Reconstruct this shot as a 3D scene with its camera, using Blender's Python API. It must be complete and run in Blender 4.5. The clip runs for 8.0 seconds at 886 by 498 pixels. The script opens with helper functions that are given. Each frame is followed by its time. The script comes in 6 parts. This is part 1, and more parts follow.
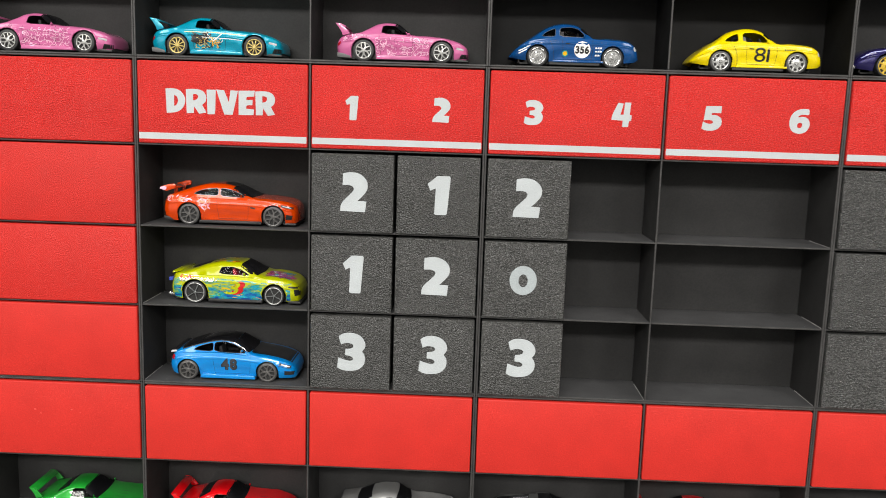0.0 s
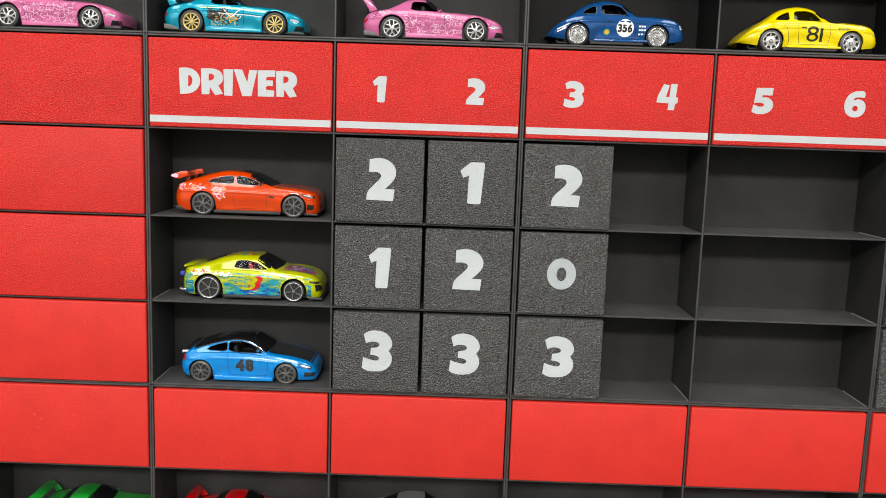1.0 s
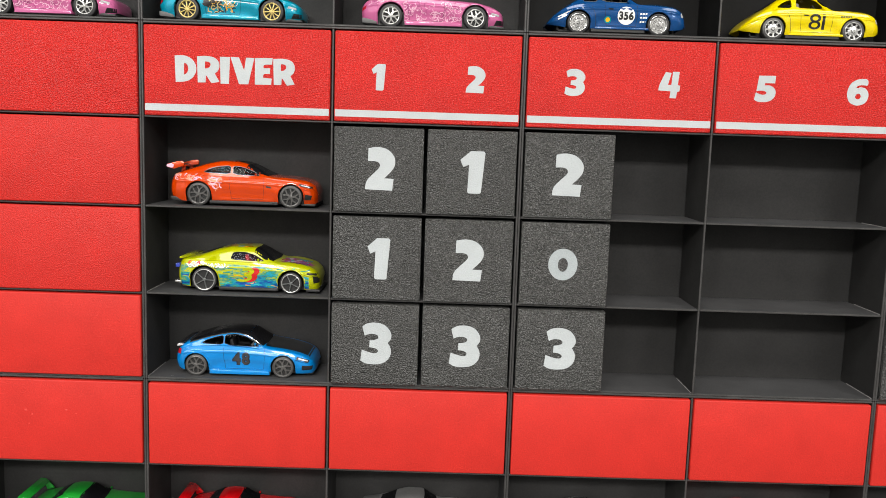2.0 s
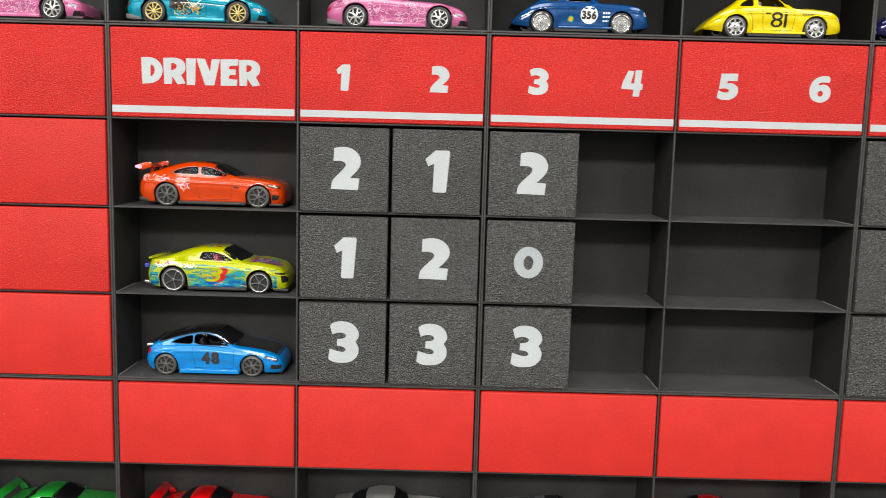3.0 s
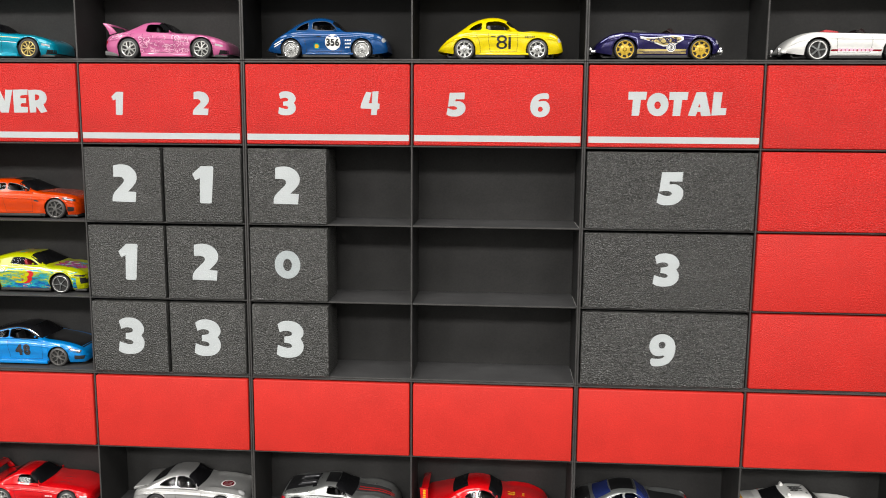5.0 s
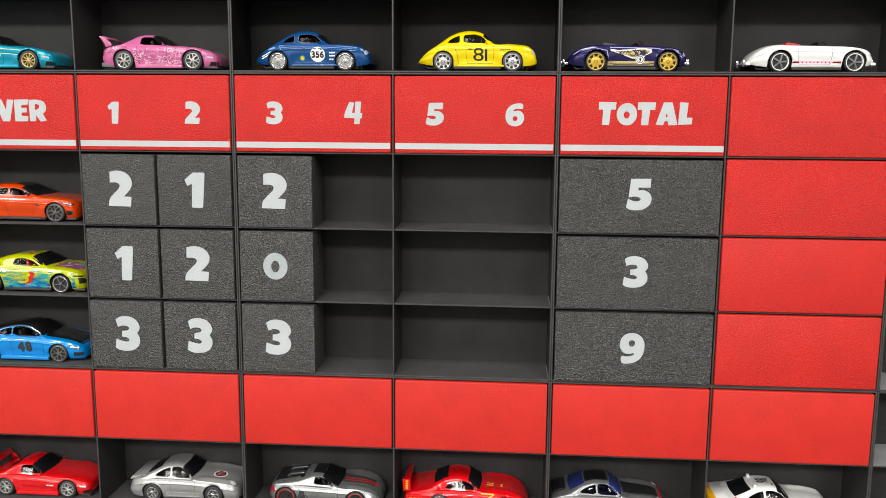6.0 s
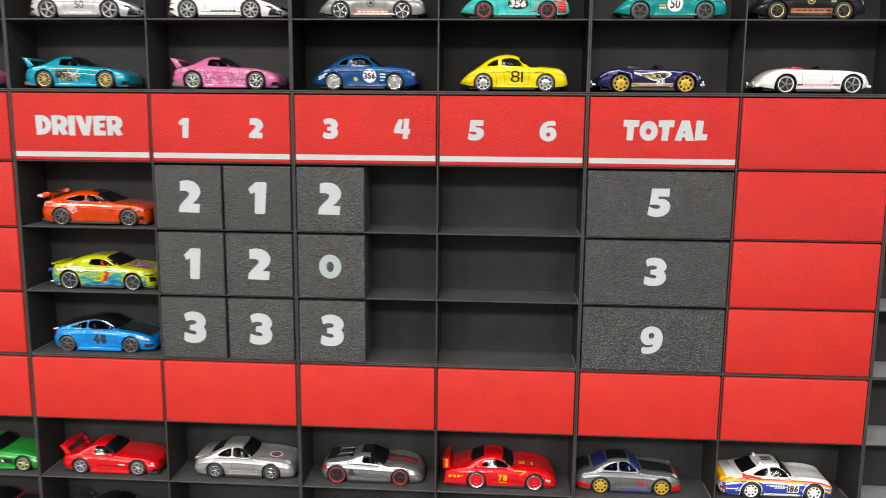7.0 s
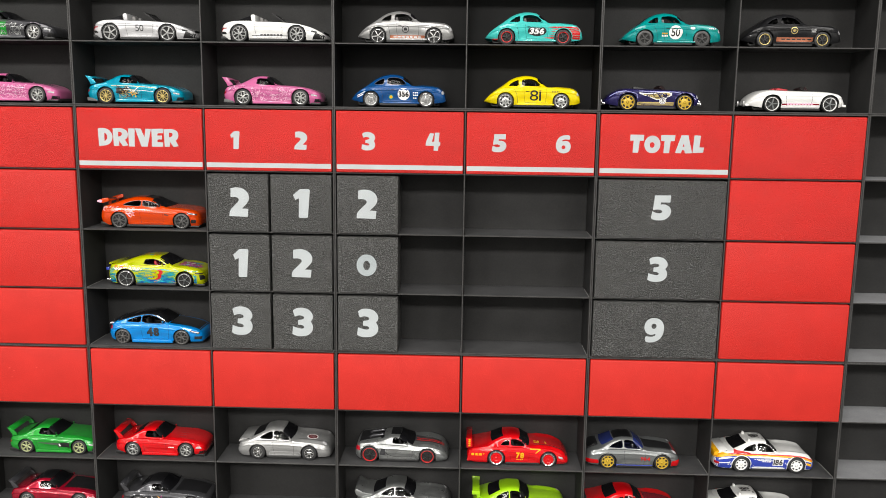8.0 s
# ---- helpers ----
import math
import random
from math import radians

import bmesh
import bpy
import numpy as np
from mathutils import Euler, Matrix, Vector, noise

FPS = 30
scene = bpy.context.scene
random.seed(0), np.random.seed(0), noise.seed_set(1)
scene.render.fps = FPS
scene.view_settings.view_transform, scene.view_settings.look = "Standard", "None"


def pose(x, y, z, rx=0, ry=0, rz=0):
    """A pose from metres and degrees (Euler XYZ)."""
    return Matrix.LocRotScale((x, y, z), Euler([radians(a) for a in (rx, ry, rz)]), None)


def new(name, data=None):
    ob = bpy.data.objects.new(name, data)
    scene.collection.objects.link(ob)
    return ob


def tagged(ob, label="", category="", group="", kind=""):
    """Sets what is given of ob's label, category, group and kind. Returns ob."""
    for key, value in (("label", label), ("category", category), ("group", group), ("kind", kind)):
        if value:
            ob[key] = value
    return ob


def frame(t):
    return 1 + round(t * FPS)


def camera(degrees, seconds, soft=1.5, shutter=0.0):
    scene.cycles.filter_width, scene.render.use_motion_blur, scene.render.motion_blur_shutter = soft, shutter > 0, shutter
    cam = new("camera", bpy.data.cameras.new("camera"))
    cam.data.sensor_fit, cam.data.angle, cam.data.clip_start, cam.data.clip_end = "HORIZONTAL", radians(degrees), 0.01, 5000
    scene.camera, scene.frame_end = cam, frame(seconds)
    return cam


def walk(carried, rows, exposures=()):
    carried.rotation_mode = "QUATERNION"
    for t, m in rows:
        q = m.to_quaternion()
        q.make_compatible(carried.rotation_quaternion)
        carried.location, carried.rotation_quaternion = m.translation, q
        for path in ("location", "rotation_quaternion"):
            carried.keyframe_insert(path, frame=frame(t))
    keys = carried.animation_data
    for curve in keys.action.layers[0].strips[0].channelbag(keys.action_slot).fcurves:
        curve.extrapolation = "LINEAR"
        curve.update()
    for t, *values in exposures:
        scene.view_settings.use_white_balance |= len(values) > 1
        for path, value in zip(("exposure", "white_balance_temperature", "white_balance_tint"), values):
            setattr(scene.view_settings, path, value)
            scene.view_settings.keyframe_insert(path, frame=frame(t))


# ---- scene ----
cam = camera(56.0, 8.0, soft=0.9, shutter=0.4)
PATH = [
    (0, 0.07660, -0.40553, 0.13902, 81.190, -1.778, 1.837),
    (0.5, 0.06228, -0.39187, 0.13190, 81.583, -1.829, 1.218),
    (1, 0.05287, -0.38124, 0.12566, 81.934, -1.890, 0.640),
    (1.5, 0.04879, -0.37703, 0.11896, 82.313, -1.960, 0.177),
    (3, 0.06676, -0.37974, 0.11514, 82.788, -1.501, 0.281),
    (3.5, 0.10644, -0.38959, 0.12442, 82.286, -1.104, 1.361),
    (4, 0.15281, -0.40051, 0.12935, 81.816, -0.798, 2.305),
    (4.5, 0.19107, -0.40752, 0.13027, 81.672, -0.554, 3.323),
    (6, 0.22972, -0.43572, 0.14178, 81.061, -0.406, 4.433),
    (6.5, 0.23042, -0.44649, 0.14647, 80.475, -0.403, 4.398),
    (7, 0.20610, -0.48480, 0.15786, 80.196, -0.461, 3.955),
    (7.5, 0.18603, -0.51794, 0.16565, 80.131, -0.643, 3.007),
    (8, 0.17477, -0.54293, 0.16488, 80.479, -0.711, 2.070),
]
walk(cam, [(t, pose(x, y, z, rx, ry, rz)) for t, x, y, z, rx, ry, rz in PATH])

# ---- world and lights ----
world = bpy.data.worlds.new("world")
scene.world = world
world.use_nodes = True
world.node_tree.nodes["Background"].inputs["Color"].default_value = (0.9, 0.95, 1.0, 1)
world.node_tree.nodes["Background"].inputs["Strength"].default_value = 0.05
scene.view_settings.exposure = 0.0

ROOM = dict(x0=-2.2, x1=2.6, y0=-3.2, y1=0.0345, z0=-1.25, z1=1.35)


def panel_lamp(x, y, power, sx, sy):
    data = bpy.data.lights.new("ceiling_lamp", "AREA")
    data.shape, data.size, data.size_y, data.energy = "RECTANGLE", sx, sy, power
    data.color = (1.0, 0.97, 0.93)
    lamp = new("ceiling_lamp", data)
    lamp.matrix_world = pose(x, y, ROOM["z1"] - 0.035)
    return lamp


LAMPS = [(-1.45, -1.05, 13), (-0.15, -1.05, 14), (1.15, -1.05, 13), (-1.5, -2.65, 80), (-0.1, -2.65, 84), (1.6, -2.65, 63)]
for lx, ly, power in LAMPS:
    panel_lamp(lx, ly, power, 0.9, 0.55)


# ---- materials ----
def material(name, base, rough=0.5, metal=0.0, coat=0.0, mottle=0.0, mottle_scale=60.0, grain=0.0, grain_scale=1500.0,
             bump=0.0, bump_scale=1500.0, bump_size=0.0002, rough_var=0.0, spec=0.5, flake=0.0, transmission=0.0, sparkle=0.0, sparkle_scale=2600.0, wide=0.0):
    """A procedural surface: colour with stains at mottle_scale and grain at grain_scale, and fine relief."""
    mat = bpy.data.materials.new(name)
    mat.use_nodes = True
    nodes, links = mat.node_tree.nodes, mat.node_tree.links
    bsdf = nodes["Principled BSDF"]
    bsdf.inputs["Base Color"].default_value = (*base, 1)
    bsdf.inputs["Roughness"].default_value = rough
    bsdf.inputs["Metallic"].default_value = metal
    bsdf.inputs["Coat Weight"].default_value = coat
    bsdf.inputs["Coat Roughness"].default_value = 0.04
    bsdf.inputs["Specular IOR Level"].default_value = spec
    bsdf.inputs["Transmission Weight"].default_value = transmission
    where = nodes.new("ShaderNodeNewGeometry")

    def wave(scale, detail):
        n = nodes.new("ShaderNodeTexNoise")
        n.inputs["Scale"].default_value, n.inputs["Detail"].default_value = scale, detail
        if wide:                                      # a grain that runs longer across than up
            squeeze = nodes.new("ShaderNodeVectorMath")
            squeeze.operation, squeeze.inputs[1].default_value = "MULTIPLY", (1 - wide, 1, 1)
            links.new(where.outputs["Position"], squeeze.inputs[0])
            links.new(squeeze.outputs["Vector"], n.inputs["Vector"])
        else:
            links.new(where.outputs["Position"], n.inputs["Vector"])
        return n

    colour = None
    for amount, scale, detail in ((mottle, mottle_scale, 4), (grain, grain_scale, 1), (flake, 9000.0, 0)):
        if amount:
            n = wave(scale, detail)
            ramp = nodes.new("ShaderNodeMapRange")
            ramp.inputs["From Min"].default_value, ramp.inputs["From Max"].default_value = 0.3, 0.7
            ramp.inputs["To Min"].default_value, ramp.inputs["To Max"].default_value = 1 - amount, 1 + amount
            links.new(n.outputs["Fac"], ramp.inputs["Value"])
            mul = nodes.new("ShaderNodeVectorMath")
            mul.operation = "SCALE"
            if colour:
                links.new(colour, mul.inputs[0])
            else:
                mul.inputs[0].default_value = base
            links.new(ramp.outputs["Result"], mul.inputs["Scale"])
            colour = mul.outputs["Vector"]
    if sparkle:                                       # glints of the relief, painted into the colour as small pale specks
        n = wave(sparkle_scale, 0)
        ramp = nodes.new("ShaderNodeMapRange")
        ramp.inputs["From Min"].default_value, ramp.inputs["From Max"].default_value = 0.56, 0.72
        ramp.inputs["To Min"].default_value, ramp.inputs["To Max"].default_value = 0.0, sparkle
        links.new(n.outputs["Fac"], ramp.inputs["Value"])
        add = nodes.new("ShaderNodeVectorMath")
        add.operation = "ADD"
        links.new(colour, add.inputs[0])
        links.new(ramp.outputs["Result"], add.inputs[1])
        colour = add.outputs["Vector"]
    if colour:
        links.new(colour, bsdf.inputs["Base Color"])
    if rough_var:
        n = wave(mottle_scale * 1.7, 5)
        ramp = nodes.new("ShaderNodeMapRange")
        ramp.inputs["To Min"].default_value, ramp.inputs["To Max"].default_value = rough - rough_var, rough + rough_var
        links.new(n.outputs["Fac"], ramp.inputs["Value"])
        links.new(ramp.outputs["Result"], bsdf.inputs["Roughness"])
    if bump:
        n = wave(bump_scale, 2)
        b = nodes.new("ShaderNodeBump")
        b.inputs["Strength"].default_value, b.inputs["Distance"].default_value = bump, bump_size
        links.new(n.outputs["Fac"], b.inputs["Height"])
        links.new(b.outputs["Normal"], bsdf.inputs["Normal"])
    return mat


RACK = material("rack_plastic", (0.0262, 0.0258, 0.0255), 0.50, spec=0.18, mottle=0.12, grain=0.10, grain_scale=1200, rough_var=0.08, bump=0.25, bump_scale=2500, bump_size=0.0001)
DARK_RACK = material("black_rack_plastic", (0.0085, 0.0083, 0.0081), 0.50, spec=0.14, mottle=0.12, grain=0.10, grain_scale=1200, rough_var=0.08, bump=0.25, bump_scale=2500, bump_size=0.0001)
GREY_RACK = material("grey_rack_plastic", (0.030, 0.0298, 0.0294), 0.50, spec=0.18, mottle=0.12, grain=0.10, grain_scale=1200, rough_var=0.08, bump=0.25, bump_scale=2500, bump_size=0.0001)
# Rack plastic coloured lighter for upward faces: light on the floors is painted in.
SHELF_TOP = material("lit_shelf_top_plastic", (0.064, 0.064, 0.065), 0.48, spec=0.32, mottle=0.12, grain=0.10, grain_scale=1200, rough_var=0.08, bump=0.2, bump_scale=2500, bump_size=0.0001)
# Paler still: the bright sheen on the right-hand floors, put into the colour.
PALE_TOP = material("sheen_shelf_top_plastic", (0.25, 0.253, 0.262), 0.42, mottle=0.12, grain=0.10, grain_scale=1200, rough_var=0.08, bump=0.2, bump_scale=2500, bump_size=0.0001)
EDGE = material("rack_edge_plastic", (0.043, 0.042, 0.041), 0.40, mottle=0.2, mottle_scale=120, grain=0.15)
RED = material("red_plastic", (0.535, 0.0130, 0.0087), 0.42, spec=0.32, mottle=0.07, grain=0.22, grain_scale=1800, rough_var=0.06, bump=1.0, bump_scale=1900, bump_size=0.0008, sparkle=0.045, sparkle_scale=2100, wide=0.2)
MID_RED = material("faintly_textured_red_plastic", (0.495, 0.0155, 0.0103), 0.46, spec=0.30, mottle=0.06, grain=0.14, grain_scale=1800, rough_var=0.06, bump=0.8, bump_scale=2000, bump_size=0.0005, sparkle=0.018, sparkle_scale=2100, wide=0.2)
SMOOTH_RED = material("smooth_red_plastic", (0.505, 0.022, 0.0155), 0.52, spec=0.28, mottle=0.06, grain=0.07, grain_scale=1400, rough_var=0.05, bump=0.4, bump_scale=1500, bump_size=0.0003)
CHARCOAL = material("charcoal_plastic", (0.037, 0.037, 0.0346), 0.36, spec=0.65, mottle=0.10, grain=0.58, grain_scale=1650, rough_var=0.08, bump=1.0, bump_scale=1700, bump_size=0.0011, sparkle=0.065, sparkle_scale=2400, wide=0.2)
COARSE = material("coarse_charcoal_plastic", (0.031, 0.031, 0.0292), 0.34, spec=0.75, mottle=0.12, grain=0.62, grain_scale=1550, rough_var=0.08, bump=1.0, bump_scale=1600, bump_size=0.0014, sparkle=0.085, sparkle_scale=2200, wide=0.25)
DULL_WHITE = material("dull_white_plastic", (0.33, 0.365, 0.375), 0.5, mottle=0.06, grain=0.06, grain_scale=1900, bump=0.5, bump_scale=1500, bump_size=0.0003)
WHITE = material("white_plastic", (0.43, 0.46, 0.47), 0.5, mottle=0.05, grain=0.03, grain_scale=1900, bump=0.5, bump_scale=1500, bump_size=0.0003)
SOUTH_WALL = material("grey_wall_paint", (0.20, 0.20, 0.195), 0.7, mottle=0.04, mottle_scale=4, bump=0.2, bump_scale=200, bump_size=0.001)
WALL = material("wall_paint", (0.30, 0.30, 0.29), 0.7, mottle=0.04, mottle_scale=4, bump=0.2, bump_scale=200, bump_size=0.001)
FLOOR = material("floor_vinyl", (0.10, 0.097, 0.094), 0.5, mottle=0.15, mottle_scale=6)
LAMP_FRAME = material("lamp_frame_paint", (0.8, 0.8, 0.8), 0.4)


# ---- mesh helpers ----
def part(name, bm, mat, parent=None, label="", smooth=False):
    """Links a bmesh as one mesh object, under parent if given."""
    mesh = bpy.data.meshes.new(name)
    bm.to_mesh(mesh)
    bm.free()
    for m in (mat if isinstance(mat, (list, tuple)) else (mat,)):
        mesh.materials.append(m)
    if smooth:
        mesh.polygons.foreach_set("use_smooth", [True] * len(mesh.polygons))
        mesh.set_sharp_from_angle(angle=radians(smooth if smooth is not True else 40))
    ob = new(name, mesh)
    ob.parent = parent
    return tagged(ob, label)


def share(name, mesh, parent, m):
    """An object on mesh data that is there already."""
    ob = new(name, mesh)
    ob.parent, ob.matrix_basis = parent, m
    return ob


def empty(name, m=None):
    ob = new(name)
    ob.empty_display_size = 0.01
    if m is not None:
        ob.matrix_basis = m
    return ob


def box(x0, x1, y0, y1, z0, z1, bevel=0.0, segments=2, bm=None):
    bm = bm or bmesh.new()
    made = bmesh.ops.create_cube(bm, size=1, matrix=Matrix.Translation(((x0 + x1) / 2, (y0 + y1) / 2, (z0 + z1) / 2)) @ Matrix.Diagonal((x1 - x0, y1 - y0, z1 - z0, 1)))
    if bevel:
        edges = list({e for v in made["verts"] for e in v.link_edges})
        bmesh.ops.bevel(bm, geom=edges, offset=bevel, segments=segments, affect="EDGES", profile=0.5)
    return bm


# ---- the room ----
R_ = ROOM
T = 0.1
tagged(part("wall_north", box(R_["x0"] - T, R_["x1"] + T, R_["y1"], R_["y1"] + T, R_["z0"], R_["z1"]), WALL), "plain grey painted wall behind the rack", "wall", kind="structure")
tagged(part("wall_south", box(R_["x0"] - T, R_["x1"] + T, R_["y0"] - T, R_["y0"], R_["z0"], R_["z1"]), SOUTH_WALL), "plain grey painted wall of the room", "wall", kind="structure")
tagged(part("wall_west", box(R_["x0"] - T, R_["x0"], R_["y0"], R_["y1"], R_["z0"], R_["z1"]), WALL), "plain grey painted wall of the room", "wall", kind="structure")
tagged(part("wall_east", box(R_["x1"], R_["x1"] + T, R_["y0"], R_["y1"], R_["z0"], R_["z1"]), WALL), "plain grey painted wall of the room", "wall", kind="structure")
tagged(part("floor", box(R_["x0"] - T, R_["x1"] + T, R_["y0"] - T, R_["y1"] + T, R_["z0"] - T, R_["z0"]), FLOOR), "plain dark grey vinyl floor of the room", "floor", kind="structure")
tagged(part("ceiling", box(R_["x0"] - T, R_["x1"] + T, R_["y0"] - T, R_["y1"] + T, R_["z1"], R_["z1"] + T), WALL), "plain grey painted ceiling of the room", "ceiling", kind="structure")
for lx, ly, power in LAMPS:
    light = empty("ceiling_light", pose(lx, ly, R_["z1"]))
    tagged(light, "flat white ceiling light panel with slim frame", "ceiling light", "ceiling lights")
    part("frame", box(-0.48, 0.48, -0.30, 0.30, -0.03, -0.002, 0.004), LAMP_FRAME, light)

# ---- the rack: modules of two columns, standing edge to edge ----
PITCH = 0.1707
DOUBLE, SINGLE, DEPTH, FRONT = 0.0020, 0.0009, 0.0322, 0.0008
SEAMS = [-0.0864 + PITCH * i for i in range(4)]          # double walls, left of columns 0, 2, 4 and 6
X_WALL = {c: (SEAMS[c // 2] if c % 2 == 0 else SEAMS[c // 2] + PITCH / 2) for c in range(0, 7)}
X_WALL[-1], X_WALL[7] = SEAMS[0] - PITCH / 2, SEAMS[3] + PITCH / 2
Z_WALL = {-2: 0.2461, -1: 0.2056, 0: 0.1648, 1: 0.1230, 2: 0.0826, 3: 0.0423, 4: 0.0016, 5: -0.0399, 6: -0.0803, 7: -0.1208}  # top of each row
SEAM_ROWS = (-2, 0, 4, 7)


def cell(c, r):
    """The clear space of a cell: x0, x1, z0 (its floor), z1."""
    def half(k, seams):
        return DOUBLE / 2 if k in seams else SINGLE / 2
    return (X_WALL[c] + half(c, (0, 2, 4, 6)), X_WALL[c + 1] - half(c + 1, (0, 2, 4, 6)),
            Z_WALL[r + 1] + half(r + 1, SEAM_ROWS), Z_WALL[r] - half(r, SEAM_ROWS))


def rack_module(columns, rows):
    x0, x1 = cell(columns[0], rows[0])[0], cell(columns[-1], rows[0])[1]
    z0, z1 = cell(columns[0], rows[-1])[2], cell(columns[0], rows[0])[3]
    w = DOUBLE / 2 - 0.00005
    rack = empty("display_rack", pose((x0 + x1) / 2, 0, z0 - w))
    # The last module differs only in its shelf tops, with sheen painted in.
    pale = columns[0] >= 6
    mat = {((2, 3), (-2, -1)): DARK_RACK, ((0, 1), (-2, -1)): GREY_RACK, ((-1,), (-2, -1)): GREY_RACK}.get((columns, rows), RACK)
    tagged(rack, "dark grey plastic display rack, sheen painted on shelf tops, empty compartments" if pale else "dark grey plastic display rack with open car-sized compartments", "display rack", "rack modules")
    ox, oz = (x0 + x1) / 2, z0 - w
    y1 = FRONT + DEPTH

    def panel(name, a, b, c, d, front=FRONT):
        bm = box(a - ox, b - ox, front, y1, c - oz, d - oz, 0.00022, 1)
        bm.faces.ensure_lookup_table()
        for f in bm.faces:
            # Upward faces take the colour with floor light painted in.
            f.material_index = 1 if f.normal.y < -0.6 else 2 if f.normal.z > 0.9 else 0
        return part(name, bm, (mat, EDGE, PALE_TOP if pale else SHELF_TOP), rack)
    panel("side_panel", x0 - w, x0, z0 - w, z1 + w)
    panel("side_panel", x1, x1 + w, z0 - w, z1 + w)
    panel("top_panel", x0, x1, z1, z1 + w, FRONT + 0.0001)
    panel("bottom_panel", x0, x1, z0 - w, z0, FRONT + 0.0001)
    part("back_panel", box(x0 - w - ox, x1 + w - ox, y1, y1 + 0.0014, z0 - w - oz, z1 + w - oz), mat, rack)
    for c in columns[1:]:
        panel("divider", X_WALL[c] - SINGLE / 2, X_WALL[c] + SINGLE / 2, z0, z1, FRONT + 0.0001)
    for r in rows[1:]:
        for c in columns:
            a, b, _, _ = cell(c, r)
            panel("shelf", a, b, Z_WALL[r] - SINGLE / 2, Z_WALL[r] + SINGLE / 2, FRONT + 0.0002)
    return rack


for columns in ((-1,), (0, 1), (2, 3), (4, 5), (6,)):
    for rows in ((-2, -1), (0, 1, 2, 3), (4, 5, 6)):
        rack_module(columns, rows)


# pale strips that paint in light leaking between some floors and side walls
LEAK_AND_DUST = material("leak_and_dust_pale", (0.34, 0.33, 0.32), 0.4, mottle=0.3, mottle_scale=200)
for c, r, right in ((2, 3, True), (3, 1, True), (3, 2, True), (3, 3, True), (0, 5, False), (4, 5, True), (5, 5, True), (0, 2, False), (0, 3, False)):
    x0, x1, z0, z1 = cell(c, r)
    x = x1 - 0.00012 if right else x0 + 0.00012
    leak = part("seam_light_leak", box(x - 0.00013, x + 0.00013, FRONT + 0.0012, FRONT + DEPTH * 0.8, z0, z0 + 0.00026), LEAK_AND_DUST)
    tagged(leak, "thin pale strip painting in light leaking through a rack corner", "seam", "seams")

# ---- lettering ----
# Outlines of rounded poster letters in a unit square: the rim, then holes, the width for unit height, and whether to round them.
OWN = {}
OWN["1"] = ([[(0, 0.79), (0.13, 0.62), (0.36, 0.68), (0.32, 0.03), (0.38, 0), (0.82, 0), (0.87, 0.03), (1, 0.96), (0.95, 1), (0.42, 1)]], 0.52, False)
OWN["2"] = ([[(0.11, 0.955), (0.11, 0.955), (0.40, 1.0), (0.74, 0.955), (0.98, 0.78), (1, 0.58), (0.86, 0.43), (0.64, 0.28), (0.64, 0.28), (0.95, 0.27), (0.95, 0.27), (0.91, 0), (0.91, 0), (0.02, 0.015), (0.02, 0.015), (0.04, 0.20), (0.28, 0.38), (0.50, 0.53), (0.49, 0.62), (0.36, 0.67), (0.10, 0.66), (0.10, 0.66)]], 0.70, True)
OWN["3"] = ([[(0.05, 0.88), (0.05, 0.90), (0.22, 0.98), (0.51, 1.0), (0.80, 0.94), (0.98, 0.78), (1, 0.63), (0.88, 0.52), (0.88, 0.52), (1, 0.38), (0.97, 0.19), (0.77, 0.04), (0.45, 0), (0.16, 0.02), (0, 0.09), (0, 0.09), (0.045, 0.345), (0.045, 0.345), (0.26, 0.29), (0.50, 0.26), (0.59, 0.33), (0.48, 0.395), (0.28, 0.41), (0.28, 0.41), (0.29, 0.57), (0.29, 0.57), (0.52, 0.59), (0.59, 0.66), (0.50, 0.72), (0.29, 0.73), (0.13, 0.68), (0.13, 0.68)]], 0.70, True)
OWN["5"] = ([[(0.16, 0.99), (0.16, 0.99), (0.94, 1), (0.94, 1), (0.92, 0.72), (0.92, 0.72), (0.46, 0.72), (0.46, 0.72), (0.45, 0.63), (0.45, 0.63), (0.67, 0.65), (0.91, 0.55), (1, 0.38), (0.92, 0.16), (0.66, 0.02), (0.38, 0), (0.14, 0.02), (0, 0.09), (0, 0.09), (0.06, 0.37), (0.06, 0.37), (0.26, 0.29), (0.48, 0.28), (0.58, 0.36), (0.46, 0.43), (0.26, 0.44), (0.08, 0.41), (0.08, 0.41)]], 0.76, True)
OWN["9"] = ([[(0.06, 0.26), (0.07, 0.02), (0.30, 0), (0.58, 0.03), (0.84, 0.16), (0.98, 0.40), (1, 0.66), (0.88, 0.89), (0.62, 1), (0.36, 1), (0.12, 0.90), (0, 0.70), (0.02, 0.50), (0.16, 0.35), (0.38, 0.31), (0.56, 0.36), (0.60, 0.31), (0.46, 0.24), (0.24, 0.24)], [(0.42, 0.56), (0.35, 0.64), (0.38, 0.74), (0.49, 0.78), (0.60, 0.74), (0.62, 0.64), (0.54, 0.56)]], 0.80, True)
OWN["6"] = ([[(1 - x, 1 - y) for x, y in line] for line in OWN["9"][0]], 0.80, True)
